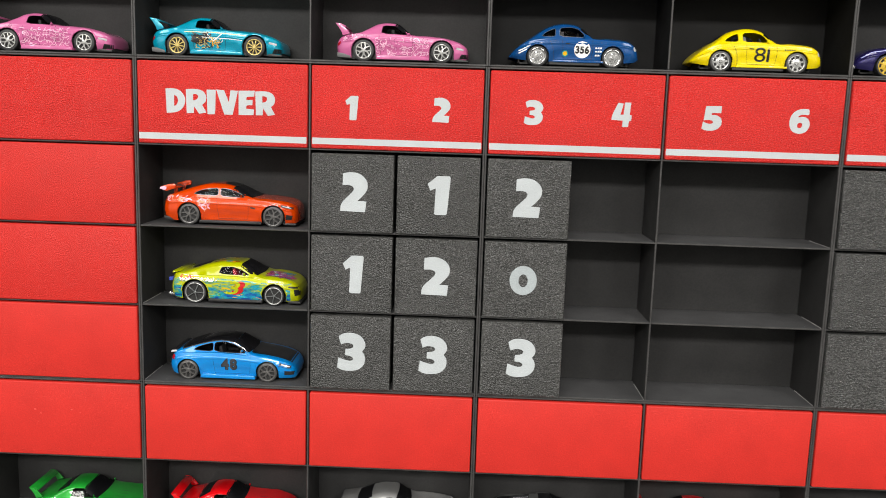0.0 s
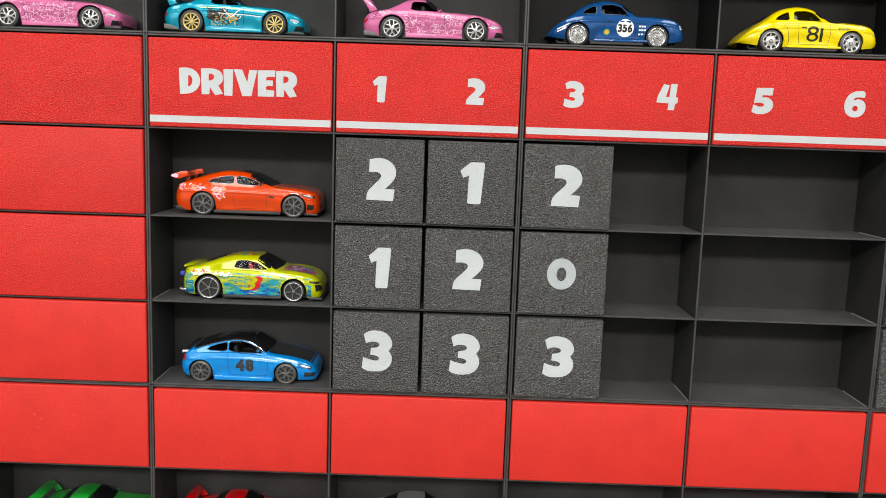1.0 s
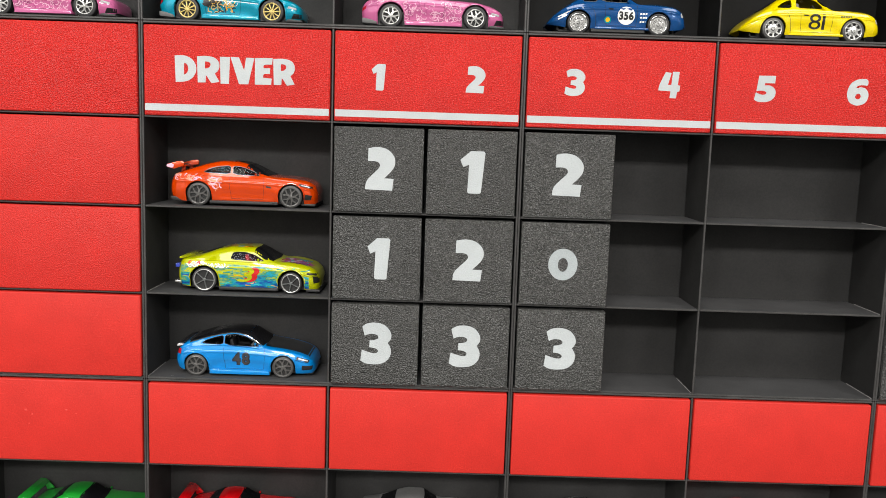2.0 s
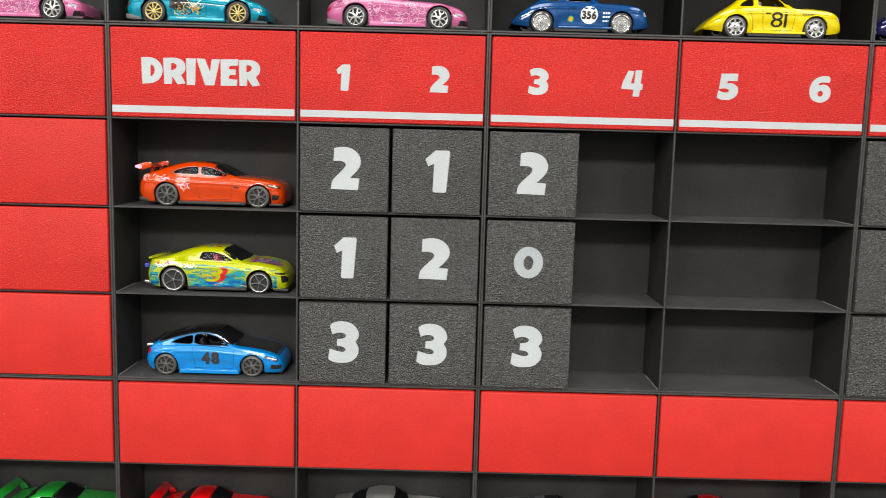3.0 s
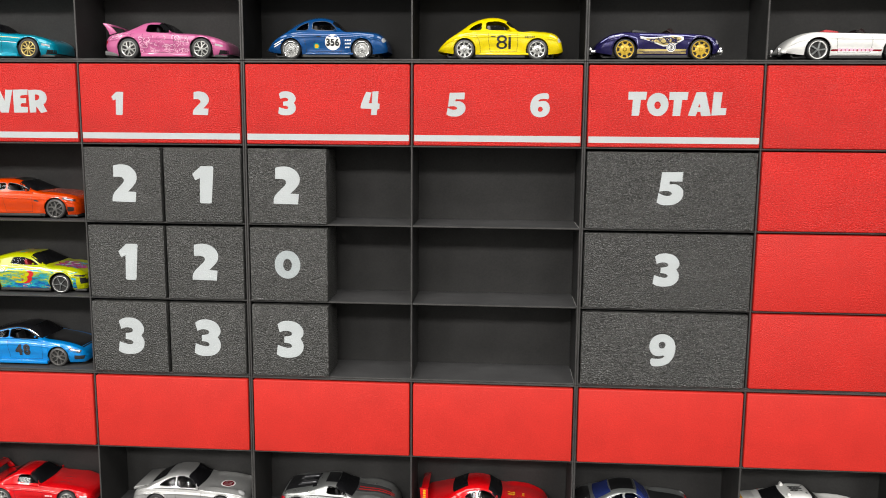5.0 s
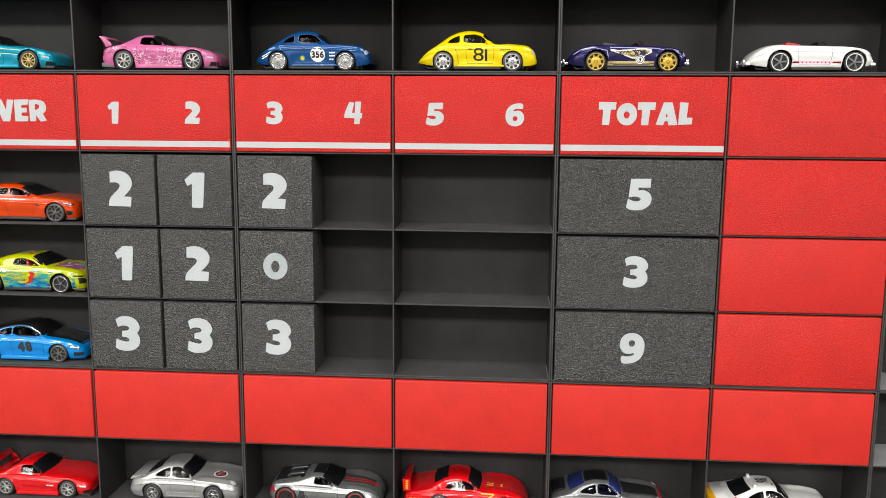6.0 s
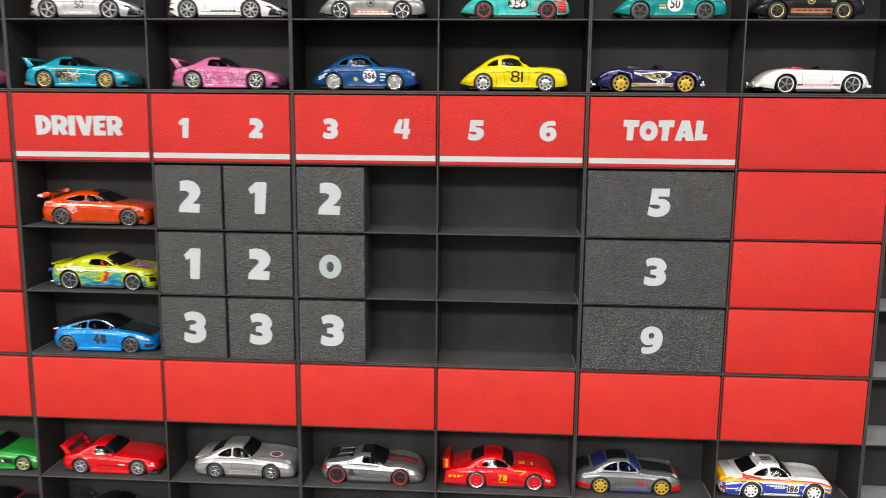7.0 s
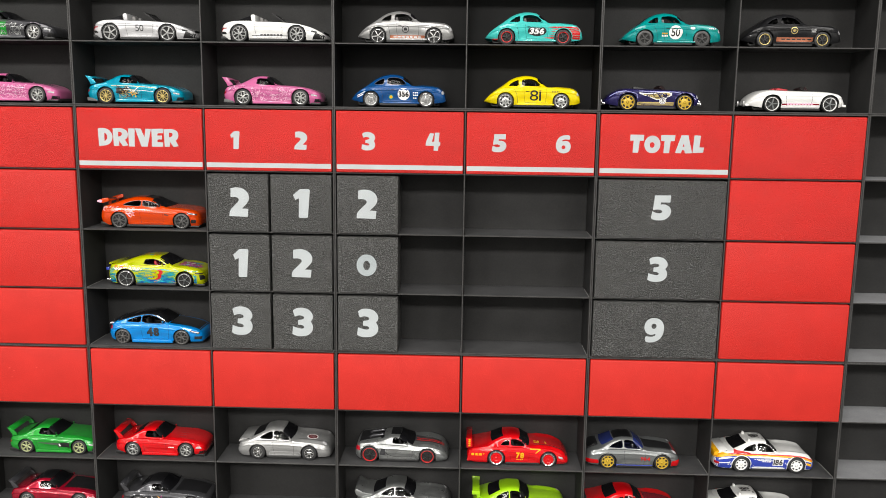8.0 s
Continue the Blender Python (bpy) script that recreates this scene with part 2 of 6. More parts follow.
OWN["4"] = ([[(0.30, 0.98), (0.30, 0.98), (0.57, 0.95), (0.57, 0.95), (0.43, 0.50), (0.43, 0.50), (0.59, 0.50), (0.59, 0.50), (0.63, 1), (0.63, 1), (0.94, 1), (0.94, 1), (0.89, 0.50), (0.89, 0.50), (1, 0.48), (1, 0.48), (0.98, 0.26), (0.98, 0.26), (0.87, 0.26), (0.84, 0), (0.84, 0), (0.54, 0), (0.54, 0), (0.57, 0.26), (0.57, 0.26), (0, 0.28), (0, 0.28), (0.02, 0.48)]], 0.80, True)
OWN["D"] = ([[(0, 0.97), (0, 0.97), (0.45, 1), (0.80, 0.88), (0.99, 0.62), (0.99, 0.43), (0.85, 0.18), (0.54, 0.03), (0.04, 0), (0.04, 0)], [(0.43, 0.72), (0.43, 0.72), (0.56, 0.68), (0.64, 0.52), (0.56, 0.33), (0.42, 0.28), (0.42, 0.28)]], 0.79, True)
OWN["R"] = ([[(0, 0.97), (0, 0.97), (0.5, 1), (0.85, 0.92), (1, 0.72), (0.96, 0.48), (0.78, 0.36), (0.78, 0.36), (0.98, 0.055), (0.98, 0.055), (0.63, 0), (0.63, 0), (0.39, 0.295), (0.39, 0.295), (0.37, 0.02), (0.37, 0.02), (0.03, 0.013), (0.03, 0.013)], [(0.35, 0.79), (0.35, 0.79), (0.54, 0.78), (0.61, 0.685), (0.53, 0.56), (0.345, 0.53), (0.345, 0.53)]], 0.79, True)
OWN["I"] = ([[(0, 1), (0, 1), (1, 1), (1, 1), (0.90, 0), (0.90, 0), (0.06, 0), (0.06, 0)]], 0.37, True)
OWN["V"] = ([[(0, 0.985), (0, 0.985), (0.36, 0.97), (0.36, 0.97), (0.576, 0.50), (0.576, 0.50), (0.656, 0.97), (0.656, 0.97), (1, 0.96), (1, 0.96), (0.75, 0), (0.75, 0), (0.36, 0), (0.36, 0)]], 0.86, True)
OWN["E"] = ([[(0, 0.98), (0, 0.98), (0.98, 1), (0.98, 1), (0.95, 0.76), (0.95, 0.76), (0.47, 0.75), (0.47, 0.62), (0.47, 0.62), (0.85, 0.62), (0.85, 0.62), (0.83, 0.41), (0.83, 0.41), (0.46, 0.41), (0.46, 0.26), (0.46, 0.26), (0.93, 0.24), (0.93, 0.24), (0.90, 0.01), (0.90, 0.01), (0, 0), (0, 0)]], 0.64, True)
OWN["T"] = ([[(0, 1), (0, 1), (1, 1), (1, 1), (0.97, 0.67), (0.97, 0.67), (0.69, 0.67), (0.69, 0.67), (0.61, 0), (0.61, 0), (0.21, 0), (0.21, 0), (0.25, 0.67), (0.25, 0.67), (0, 0.67), (0, 0.67)]], 0.80, True)
OWN["A"] = ([[(0, 0.02), (0, 0.02), (0.33, 1), (0.33, 1), (0.73, 1), (0.73, 1), (1, 0.02), (1, 0.02), (0.58, 0), (0.58, 0), (0.54, 0.18), (0.54, 0.18), (0.40, 0.18), (0.40, 0.18), (0.34, 0), (0.34, 0)], [(0.43, 0.37), (0.43, 0.37), (0.53, 0.37), (0.53, 0.37), (0.48, 0.56)]], 1.0, True)
OWN["L"] = ([[(0.09, 1), (0.09, 1), (0.67, 0.98), (0.67, 0.98), (0.59, 0.32), (0.59, 0.32), (1, 0.32), (1, 0.32), (0.96, 0.03), (0.96, 0.03), (0, 0), (0, 0)]], 0.64, True)


def ring(x, y, rx, ry, n, way):
    return [(x + rx * math.cos(2 * math.pi * i / n), y + way * ry * math.sin(2 * math.pi * i / n)) for i in range(n)]


OWN["0"] = ([ring(0.5, 0.5, 0.5, 0.5, 24, 1), ring(0.5, 0.49, 0.17, 0.22, 18, -1)], 0.88, True)
OWN["O"] = ([ring(0.5, 0.5, 0.5, 0.5, 24, 1), ring(0.49, 0.47, 0.15, 0.16, 18, -1)], 1.0, True)


def rounded(points, smooth):
    """A closed line with its corners cut, twice."""
    p = np.array(points, float)
    for _ in range(2 if smooth else 0):
        q = np.roll(p, -1, axis=0)
        p = np.stack([0.75 * p + 0.25 * q, 0.25 * p + 0.75 * q], 1).reshape(-1, 2)
    return p


def glyph(char, bold, poster=True):
    """Points and faces of one character in a unit square, front at 0, back at 1, and its width for unit height."""
    if char in OWN and poster:
        lines, ratio, smooth = OWN[char]
        data = bpy.data.curves.new("letter", "CURVE")
        data.dimensions, data.fill_mode, data.extrude = "2D", "BOTH", 0.5
        for line in lines:
            p = rounded(line, smooth)
            spline = data.splines.new("POLY")
            spline.points.add(len(p) - 1)
            spline.points.foreach_set("co", np.c_[p, np.zeros(len(p)), np.ones(len(p))].ravel())
            spline.use_cyclic_u = True
    else:
        data = bpy.data.curves.new("letter", "FONT")
        data.body, data.size, data.offset, data.extrude, data.resolution_u = char, 1.0, bold, 0.5, 4
        ratio = None
    ob = new("letter", data)
    mesh = bpy.data.meshes.new_from_object(ob.evaluated_get(bpy.context.evaluated_depsgraph_get()))
    bpy.data.objects.remove(ob)
    bpy.data.curves.remove(data)
    xyz = np.empty(len(mesh.vertices) * 3)
    mesh.vertices.foreach_get("co", xyz)
    xyz = xyz.reshape(-1, 3)
    faces = [tuple(f.vertices) for f in mesh.polygons]
    bpy.data.meshes.remove(mesh)
    low, size = xyz.min(axis=0), np.ptp(xyz, axis=0)
    if ratio is None:
        ratio = size[0] / size[1]
    unit = (xyz - low) / np.maximum(size, 1e-9)
    return unit, faces, ratio


def letter_mesh(words, high, wide, thick, bold=0.06, poster=True):
    """Characters as a mesh in the x-z plane: centred, high and wide in metres, facing -y, thick in depth."""
    points, faces, x = [], [], 0.0
    for char in words:
        unit, some, ratio = glyph(char, bold, poster)
        start = sum(len(p) for p in points)
        points.append(np.stack([x + unit[:, 0] * ratio, -unit[:, 2], unit[:, 1]], 1))
        faces += [tuple(v + start for v in f) for f in some]
        x += ratio + 0.07
    p = np.concatenate(points)
    p = (p - np.array([(x - 0.07) / 2, 0, 0.5])) * np.array([wide / (x - 0.07), thick, high])
    mesh = bpy.data.meshes.new("letter")
    mesh.from_pydata(p.tolist(), [], faces)
    mesh.update()
    return mesh


def letter(char, x, y, z, high, wide, mat, parent, name="letter", thick=0.0001, tilt=0.0, bold=0.06):
    mesh = letter_mesh(char, high, wide, thick, bold)
    mesh.materials.append(mat)
    return share(name, mesh, parent, pose(x, y, z + 0.0004, 0, tilt, 0))


# ---- tiles that fill compartments ----
TILE_DEPTH = 0.024


def tile(name, c, r, mat, label, part_of=(0.0, 1.0), shift=0.0, group="tiles", proud=0.0, category="tile"):
    x0, x1, z0, z1 = cell(c, r)
    dark = mat in (CHARCOAL, COARSE)
    gap = 0.0008 if dark else 0.0005
    w = x1 - x0
    a, b = x0 + w * part_of[0] + gap, x0 + w * part_of[1] - gap
    high = z1 - z0 - (0.0013 if dark else 0.0007)
    thing = empty(name, pose((a + b) / 2 + shift, -proud, z0))
    tagged(thing, label, category, group)
    part("block", box(-(b - a) / 2, (b - a) / 2, 0, TILE_DEPTH, 0, high, 0.0005 if dark else 0.0007, 3), mat, thing, smooth=50)
    return thing, (b - a), high


for r in range(0, 5):
    tile("blank_tile", -1, r, RED if r == 0 else MID_RED if r < 3 else SMOOTH_RED, "blank red textured plastic tile filling a rack compartment", group="blank tiles")
    tile("blank_tile", 5, r, RED if r < 2 else MID_RED if r < 4 else SMOOTH_RED, "blank red textured plastic tile filling a rack compartment", group="blank tiles")
for c in range(0, 5):
    tile("blank_tile", c, 4, SMOOTH_RED, "blank red smooth plastic tile below the scores", group="blank tiles")


SCUFF = material("scuff_mark", (0.60, 0.045, 0.034), 0.6)
worn = [ob for ob in scene.objects if ob.name.startswith("blank_tile") and ob.location.x < SEAMS[0] and ob.location.z < 0]
for dx, dz, size in ((0.0285, 0.0245, 0.0007), (0.0315, 0.0225, 0.0005), (0.0475, 0.0250, 0.0006), (0.0300, 0.0180, 0.0004), (0.0520, 0.0235, 0.0004)):
    bm = bmesh.new()
    bmesh.ops.create_uvsphere(bm, u_segments=8, v_segments=5, radius=size, matrix=Matrix.Translation((dx - 0.0415, 0, dz)) @ Matrix.Diagonal((1, 0.12, 0.7, 1)))
    part("scuff", bm, SCUFF, worn[0], "small pale scuff")


def header_tile(c, words):
    thing, w, high = tile("header_tile", c, 0, RED, "red textured plastic header tile with white lettering and stripe", group="header tiles")
    part("stripe", box(-w / 2 + 0.0004, w / 2 - 0.0004, -0.00008, 0.001, 0.0021, 0.0052, 0.00003, 1), WHITE, thing, "white stripe")
    for char, x, z, high_, wide, tilt in words:
        letter(char, x - thing.location.x, -0.0000, z - thing.location.z, high_, wide, WHITE, thing, tilt=tilt, bold=0.065)
    return thing


def spell(word, x0, x1, z, high, weights, tilts, lifts):
    """Letters of uneven height and lean, side by side from x0 to x1."""
    total, x, out = sum(weights), x0, []
    for char, w, tilt, lift in zip(word, weights, tilts, lifts):
        wide = (x1 - x0) * w / total
        out.append((char, x + wide / 2, z + lift, high - abs(lift), wide * 0.97, tilt))
        x += wide
    return out


header_tile(0, spell("DRIVER", -0.0712, -0.0176, 0.1438, 0.0118, (39, 40.5, 18, 43, 32, 39), (0, 0, 0, 0, 0, 0), (0.0, 0.0, -0.0001, 0.0, 0.0, -0.0001)))
header_tile(1, [("1", 0.0195, 0.1429, 0.0116, 0.0063, 0), ("2", 0.0627, 0.1432, 0.0118, 0.0086, 0)])
header_tile(2, [("3", 0.1069, 0.1434, 0.0119, 0.0090, 0), ("4", 0.1489, 0.1437, 0.0116, 0.0096, 0)])
header_tile(3, [("5", 0.1917, 0.1433, 0.0117, 0.0094, 0), ("6", 0.2330, 0.1432, 0.0117, 0.0096, 0)])
header_tile(4, spell("TOTAL", 0.2755, 0.3228, 0.1442, 0.0115, (32, 37, 32.5, 39.5, 25.5), (0, 0, 0, 0, 0), (0.0, -0.0003, 0.0, 0.0, 0.0002)))


def number_tile(c, r, char, half, at, high_, wide, shift=0.0):
    name = "total_tile" if half is None else "number_tile"
    of = {None: (0.0, 1.0), 0: (0.0, 0.5), 1: (0.5, 1.0)}[half]
    words = "charcoal grey grainy plastic tile with the white total" if half is None else "charcoal grey grainy plastic tile with the white score"
    thing, w, high = tile(name, c, r, COARSE if half is None else CHARCOAL, words + " " + char, of, shift, group="total tiles" if half is None else "number tiles", proud=random.uniform(0, 0.0006))
    letter(char, at[0] - thing.location.x, 0, at[1] - thing.location.z, high_, wide, DULL_WHITE if char == "0" else WHITE, thing, name="digit", bold=0.075)


SCORES = [
    (1, 1, "2", 0, (0.0212, 0.1024), 0.0194, 0.0134), (1, 1, "1", 1, (0.0627, 0.1021), 0.0190, 0.0112), (2, 1, "2", 0, (0.1059, 0.1023), 0.0192, 0.0138),
    (1, 2, "1", 0, (0.0213, 0.0614), 0.0190, 0.0104), (1, 2, "2", 1, (0.0623, 0.0620), 0.0192, 0.0140), (2, 2, "0", 0, (0.1056, 0.0615), 0.0146, 0.0134),
    (1, 3, "3", 0, (0.0210, 0.0218), 0.0198, 0.0142), (1, 3, "3", 1, (0.0621, 0.0217), 0.0198, 0.0142), (2, 3, "3", 0, (0.1062, 0.0220), 0.0198, 0.0144),
    (4, 1, "5", None, (0.2977, 0.1031), 0.0164, 0.0128), (4, 2, "3", None, (0.2975, 0.0625), 0.0168, 0.0128), (4, 3, "9", None, (0.2975, 0.0212), 0.0168, 0.0130),
]
for row in SCORES:
    number_tile(*row)


# ---- toy cars ----
from mathutils.bvhtree import BVHTree

MM = 0.001


def paint(name, base, metal=0.0, rough=0.32, flake=0.0, coat=1.0):
    return material(name, base, rough, metal, coat, spec=0.15, mottle=0.06, mottle_scale=90, flake=flake, rough_var=0.05)


PAINTS = {
    "pink": paint("pink_paint", (0.50, 0.115, 0.27)), "teal": paint("teal_paint", (0.0, 0.26, 0.38), 0.2, 0.3, 0.15),
    "navy": paint("blue_paint", (0.004, 0.058, 0.20), 0.12, 0.25), "yellow": paint("yellow_paint", (0.70, 0.55, 0.0), rough=0.3),
    "purple": paint("purple_paint", (0.018, 0.014, 0.085), 0.3, 0.25, 0.1), "white": paint("white_paint", (0.78, 0.78, 0.76)),
    "pearl": paint("pearl_paint", (0.60, 0.60, 0.61), 0.35, 0.3, 0.05), "silver": paint("silver_paint", (0.37, 0.37, 0.365), 0.50, 0.32, 0.12),
    "turquoise": paint("turquoise_paint", (0.045, 0.46, 0.42)), "sea": paint("sea_green_paint", (0.0, 0.235, 0.225)),
    "black": paint("black_paint", (0.010, 0.010, 0.011), rough=0.4, coat=0.3), "orange": paint("orange_paint", (0.57, 0.045, 0.0), 0.1, 0.25),
    "lemon": paint("lemon_paint", (0.41, 0.44, 0.0), 0.05), "sky": paint("bright_blue_paint", (0.0, 0.20, 0.56), 0.1, 0.35),
    "green": paint("green_paint", (0.012, 0.26, 0.025), 0.15), "red": paint("red_paint", (0.58, 0.003, 0.006), 0.05, 0.22),
    "crimson": paint("dark_red_paint", (0.30, 0.004, 0.02), 0.35, 0.25, 0.1), "gunmetal": paint("dark_grey_paint", (0.055, 0.055, 0.060), 0.4, 0.3, 0.1),
    "zamac": material("bare_metal", (0.33, 0.34, 0.335), 0.30, 0.75, mottle=0.16, mottle_scale=140, rough_var=0.08),
    "steel": paint("steel_grey_paint", (0.20, 0.21, 0.21), 0.6, 0.3, 0.1),
    "moss": paint("grey_green_paint", (0.10, 0.13, 0.10), 0.5, 0.3, 0.1), "lime": paint("lime_paint", (0.33, 0.62, 0.01)),
    "blue": paint("deep_blue_paint", (0.030, 0.055, 0.36)), "gold": material("gold_paint", (0.60, 0.47, 0.17), 0.32, 0.55),
    "ochre": material("yellow_wheel_paint", (0.52, 0.34, 0.03), 0.35, 0.2), "cyan": paint("cyan_paint", (0.03, 0.42, 0.60)),
    "copper": material("copper_print", (0.36, 0.12, 0.06), 0.4, 0.3), "magenta": paint("magenta_paint", (0.45, 0.03, 0.24)),
    "rose": paint("light_pink_print", (0.80, 0.48, 0.62)), "plum": paint("plum_print", (0.26, 0.03, 0.13)),
    "amber": paint("amber_print", (0.80, 0.38, 0.005)), "peach": paint("peach_print", (0.72, 0.28, 0.16)), "lilac": paint("lilac_print", (0.35, 0.36, 0.62)),
}
GLOSS_BLACK = paint("gloss_black_paint", (0.006, 0.006, 0.007), rough=0.3)
TYRE = material("tyre_plastic", (0.018, 0.018, 0.019), 0.6, mottle=0.1, bump=0.2)
GREY_TYRE = material("grey_wheel_plastic", (0.045, 0.044, 0.043), 0.42, mottle=0.1)
DARK_RIM = material("dark_plated_rim", (0.13, 0.126, 0.122), 0.30, 0.5, rough_var=0.06)
CHROME = material("chrome_plating", (0.56, 0.56, 0.555), 0.16, 0.9, rough_var=0.05)
RIM = material("silver_wheel_paint", (0.50, 0.50, 0.485), 0.26, 0.7, rough_var=0.05)
PALE_RIM = material("pale_green_wheel_paint", (0.42, 0.46, 0.24), 0.34, 0.4)
WHEEL_DARK = material("wheel_shadow_plastic", (0.008, 0.008, 0.008), 0.7)
GLASS = material("smoked_window_plastic", (0.007, 0.007, 0.008), 0.22, spec=0.03)
CLEAR = material("clear_window_plastic", (0.045, 0.045, 0.046), 0.22, spec=0.07, mottle=0.5, mottle_scale=220)
def pane(name, tint):
    """Thin clear or tinted plastic: light passes, the surface shines."""
    mat = bpy.data.materials.new(name)
    mat.use_nodes = True
    nodes, links = mat.node_tree.nodes, mat.node_tree.links
    nodes.remove(nodes["Principled BSDF"])
    clear, shine, mix, edge = (nodes.new("ShaderNode" + n) for n in ("BsdfTransparent", "BsdfGlossy", "MixShader", "Fresnel"))
    clear.inputs["Color"].default_value = (*tint, 1)
    shine.inputs["Roughness"].default_value, edge.inputs["IOR"].default_value = 0.06, 1.25
    links.new(edge.outputs["Fac"], mix.inputs["Fac"])
    links.new(clear.outputs["BSDF"], mix.inputs[1])
    links.new(shine.outputs["BSDF"], mix.inputs[2])
    links.new(mix.outputs["Shader"], nodes["Material Output"].inputs["Surface"])
    return mat


PANE = pane("clear_pane_plastic", (0.80, 0.80, 0.80))
SMOKE = pane("smoked_pane_plastic", (0.30, 0.30, 0.31))
BLUE_PANE = pane("blue_pane_plastic", (0.22, 0.28, 0.80))
BLUE_GLASS = material("blue_window_plastic", (0.016, 0.026, 0.12), 0.22, spec=0.12)
BASE = material("black_base_plastic", (0.014, 0.014, 0.014), 0.5)
GREY_BASE = material("grey_base_plastic", (0.10, 0.10, 0.10), 0.5)
LENS = material("lamp_lens_paint", (0.65, 0.65, 0.66), 0.2, 0.3, coat=0.5)
TAIL = material("tail_lamp_paint", (0.40, 0.01, 0.02), 0.25, coat=0.5)
INK = material("black_print", (0.012, 0.012, 0.012), 0.4)
PALE = material("white_print", (0.80, 0.80, 0.78), 0.4)
RUBY = material("red_print", (0.52, 0.012, 0.012), 0.4)
SCREEN = material("tinted_screen_plastic", (0.035, 0.022, 0.022), 0.2, spec=0.5)
SEAT = material("seat_plastic", (0.16, 0.155, 0.15), 0.5)
DARK_SEAT = material("dark_seat_plastic", (0.045, 0.044, 0.043), 0.5)
RED_SEAT = material("red_seat_plastic", (0.42, 0.012, 0.02), 0.5)


def curve_through(points):
    """A smooth monotone curve through (x, z) points, as a function of x."""
    xs, zs = np.array([p[0] for p in points], float), np.array([p[1] for p in points], float)
    h, d = np.diff(xs), np.diff(zs) / np.diff(xs)
    m = np.zeros(len(xs))
    m[0], m[-1] = d[0], d[-1]
    for i in range(1, len(xs) - 1):
        if d[i - 1] * d[i] > 0:
            w1, w2 = 2 * h[i] + h[i - 1], h[i] + 2 * h[i - 1]
            m[i] = (w1 + w2) / (w1 / d[i - 1] + w2 / d[i])

    def at(x):
        x = float(min(max(x, xs[0]), xs[-1]))
        i = int(min(max(np.searchsorted(xs, x) - 1, 0), len(xs) - 2))
        t = (x - xs[i]) / h[i]
        return float((1 + 2 * t) * (1 - t) ** 2 * zs[i] + t * (1 - t) ** 2 * h[i] * m[i] + t * t * (3 - 2 * t) * zs[i + 1] + t * t * (t - 1) * h[i] * m[i + 1])
    return at


def smoothstep(t):
    t = min(max(t, 0.0), 1.0)
    return t * t * (3 - 2 * t)


PLAN = [(0, 0.74), (0.015, 0.84), (0.05, 0.93), (0.14, 0.985), (0.28, 1.0), (0.72, 0.99), (0.86, 0.975), (0.93, 0.93), (0.965, 0.87), (0.988, 0.76), (1.0, 0.58)]
PLAN_ROUND = [(0, 0.52), (0.02, 0.66), (0.06, 0.81), (0.14, 0.95), (0.25, 1.0), (0.70, 0.98), (0.88, 0.97), (0.95, 0.92), (0.985, 0.81), (1.0, 0.68)]

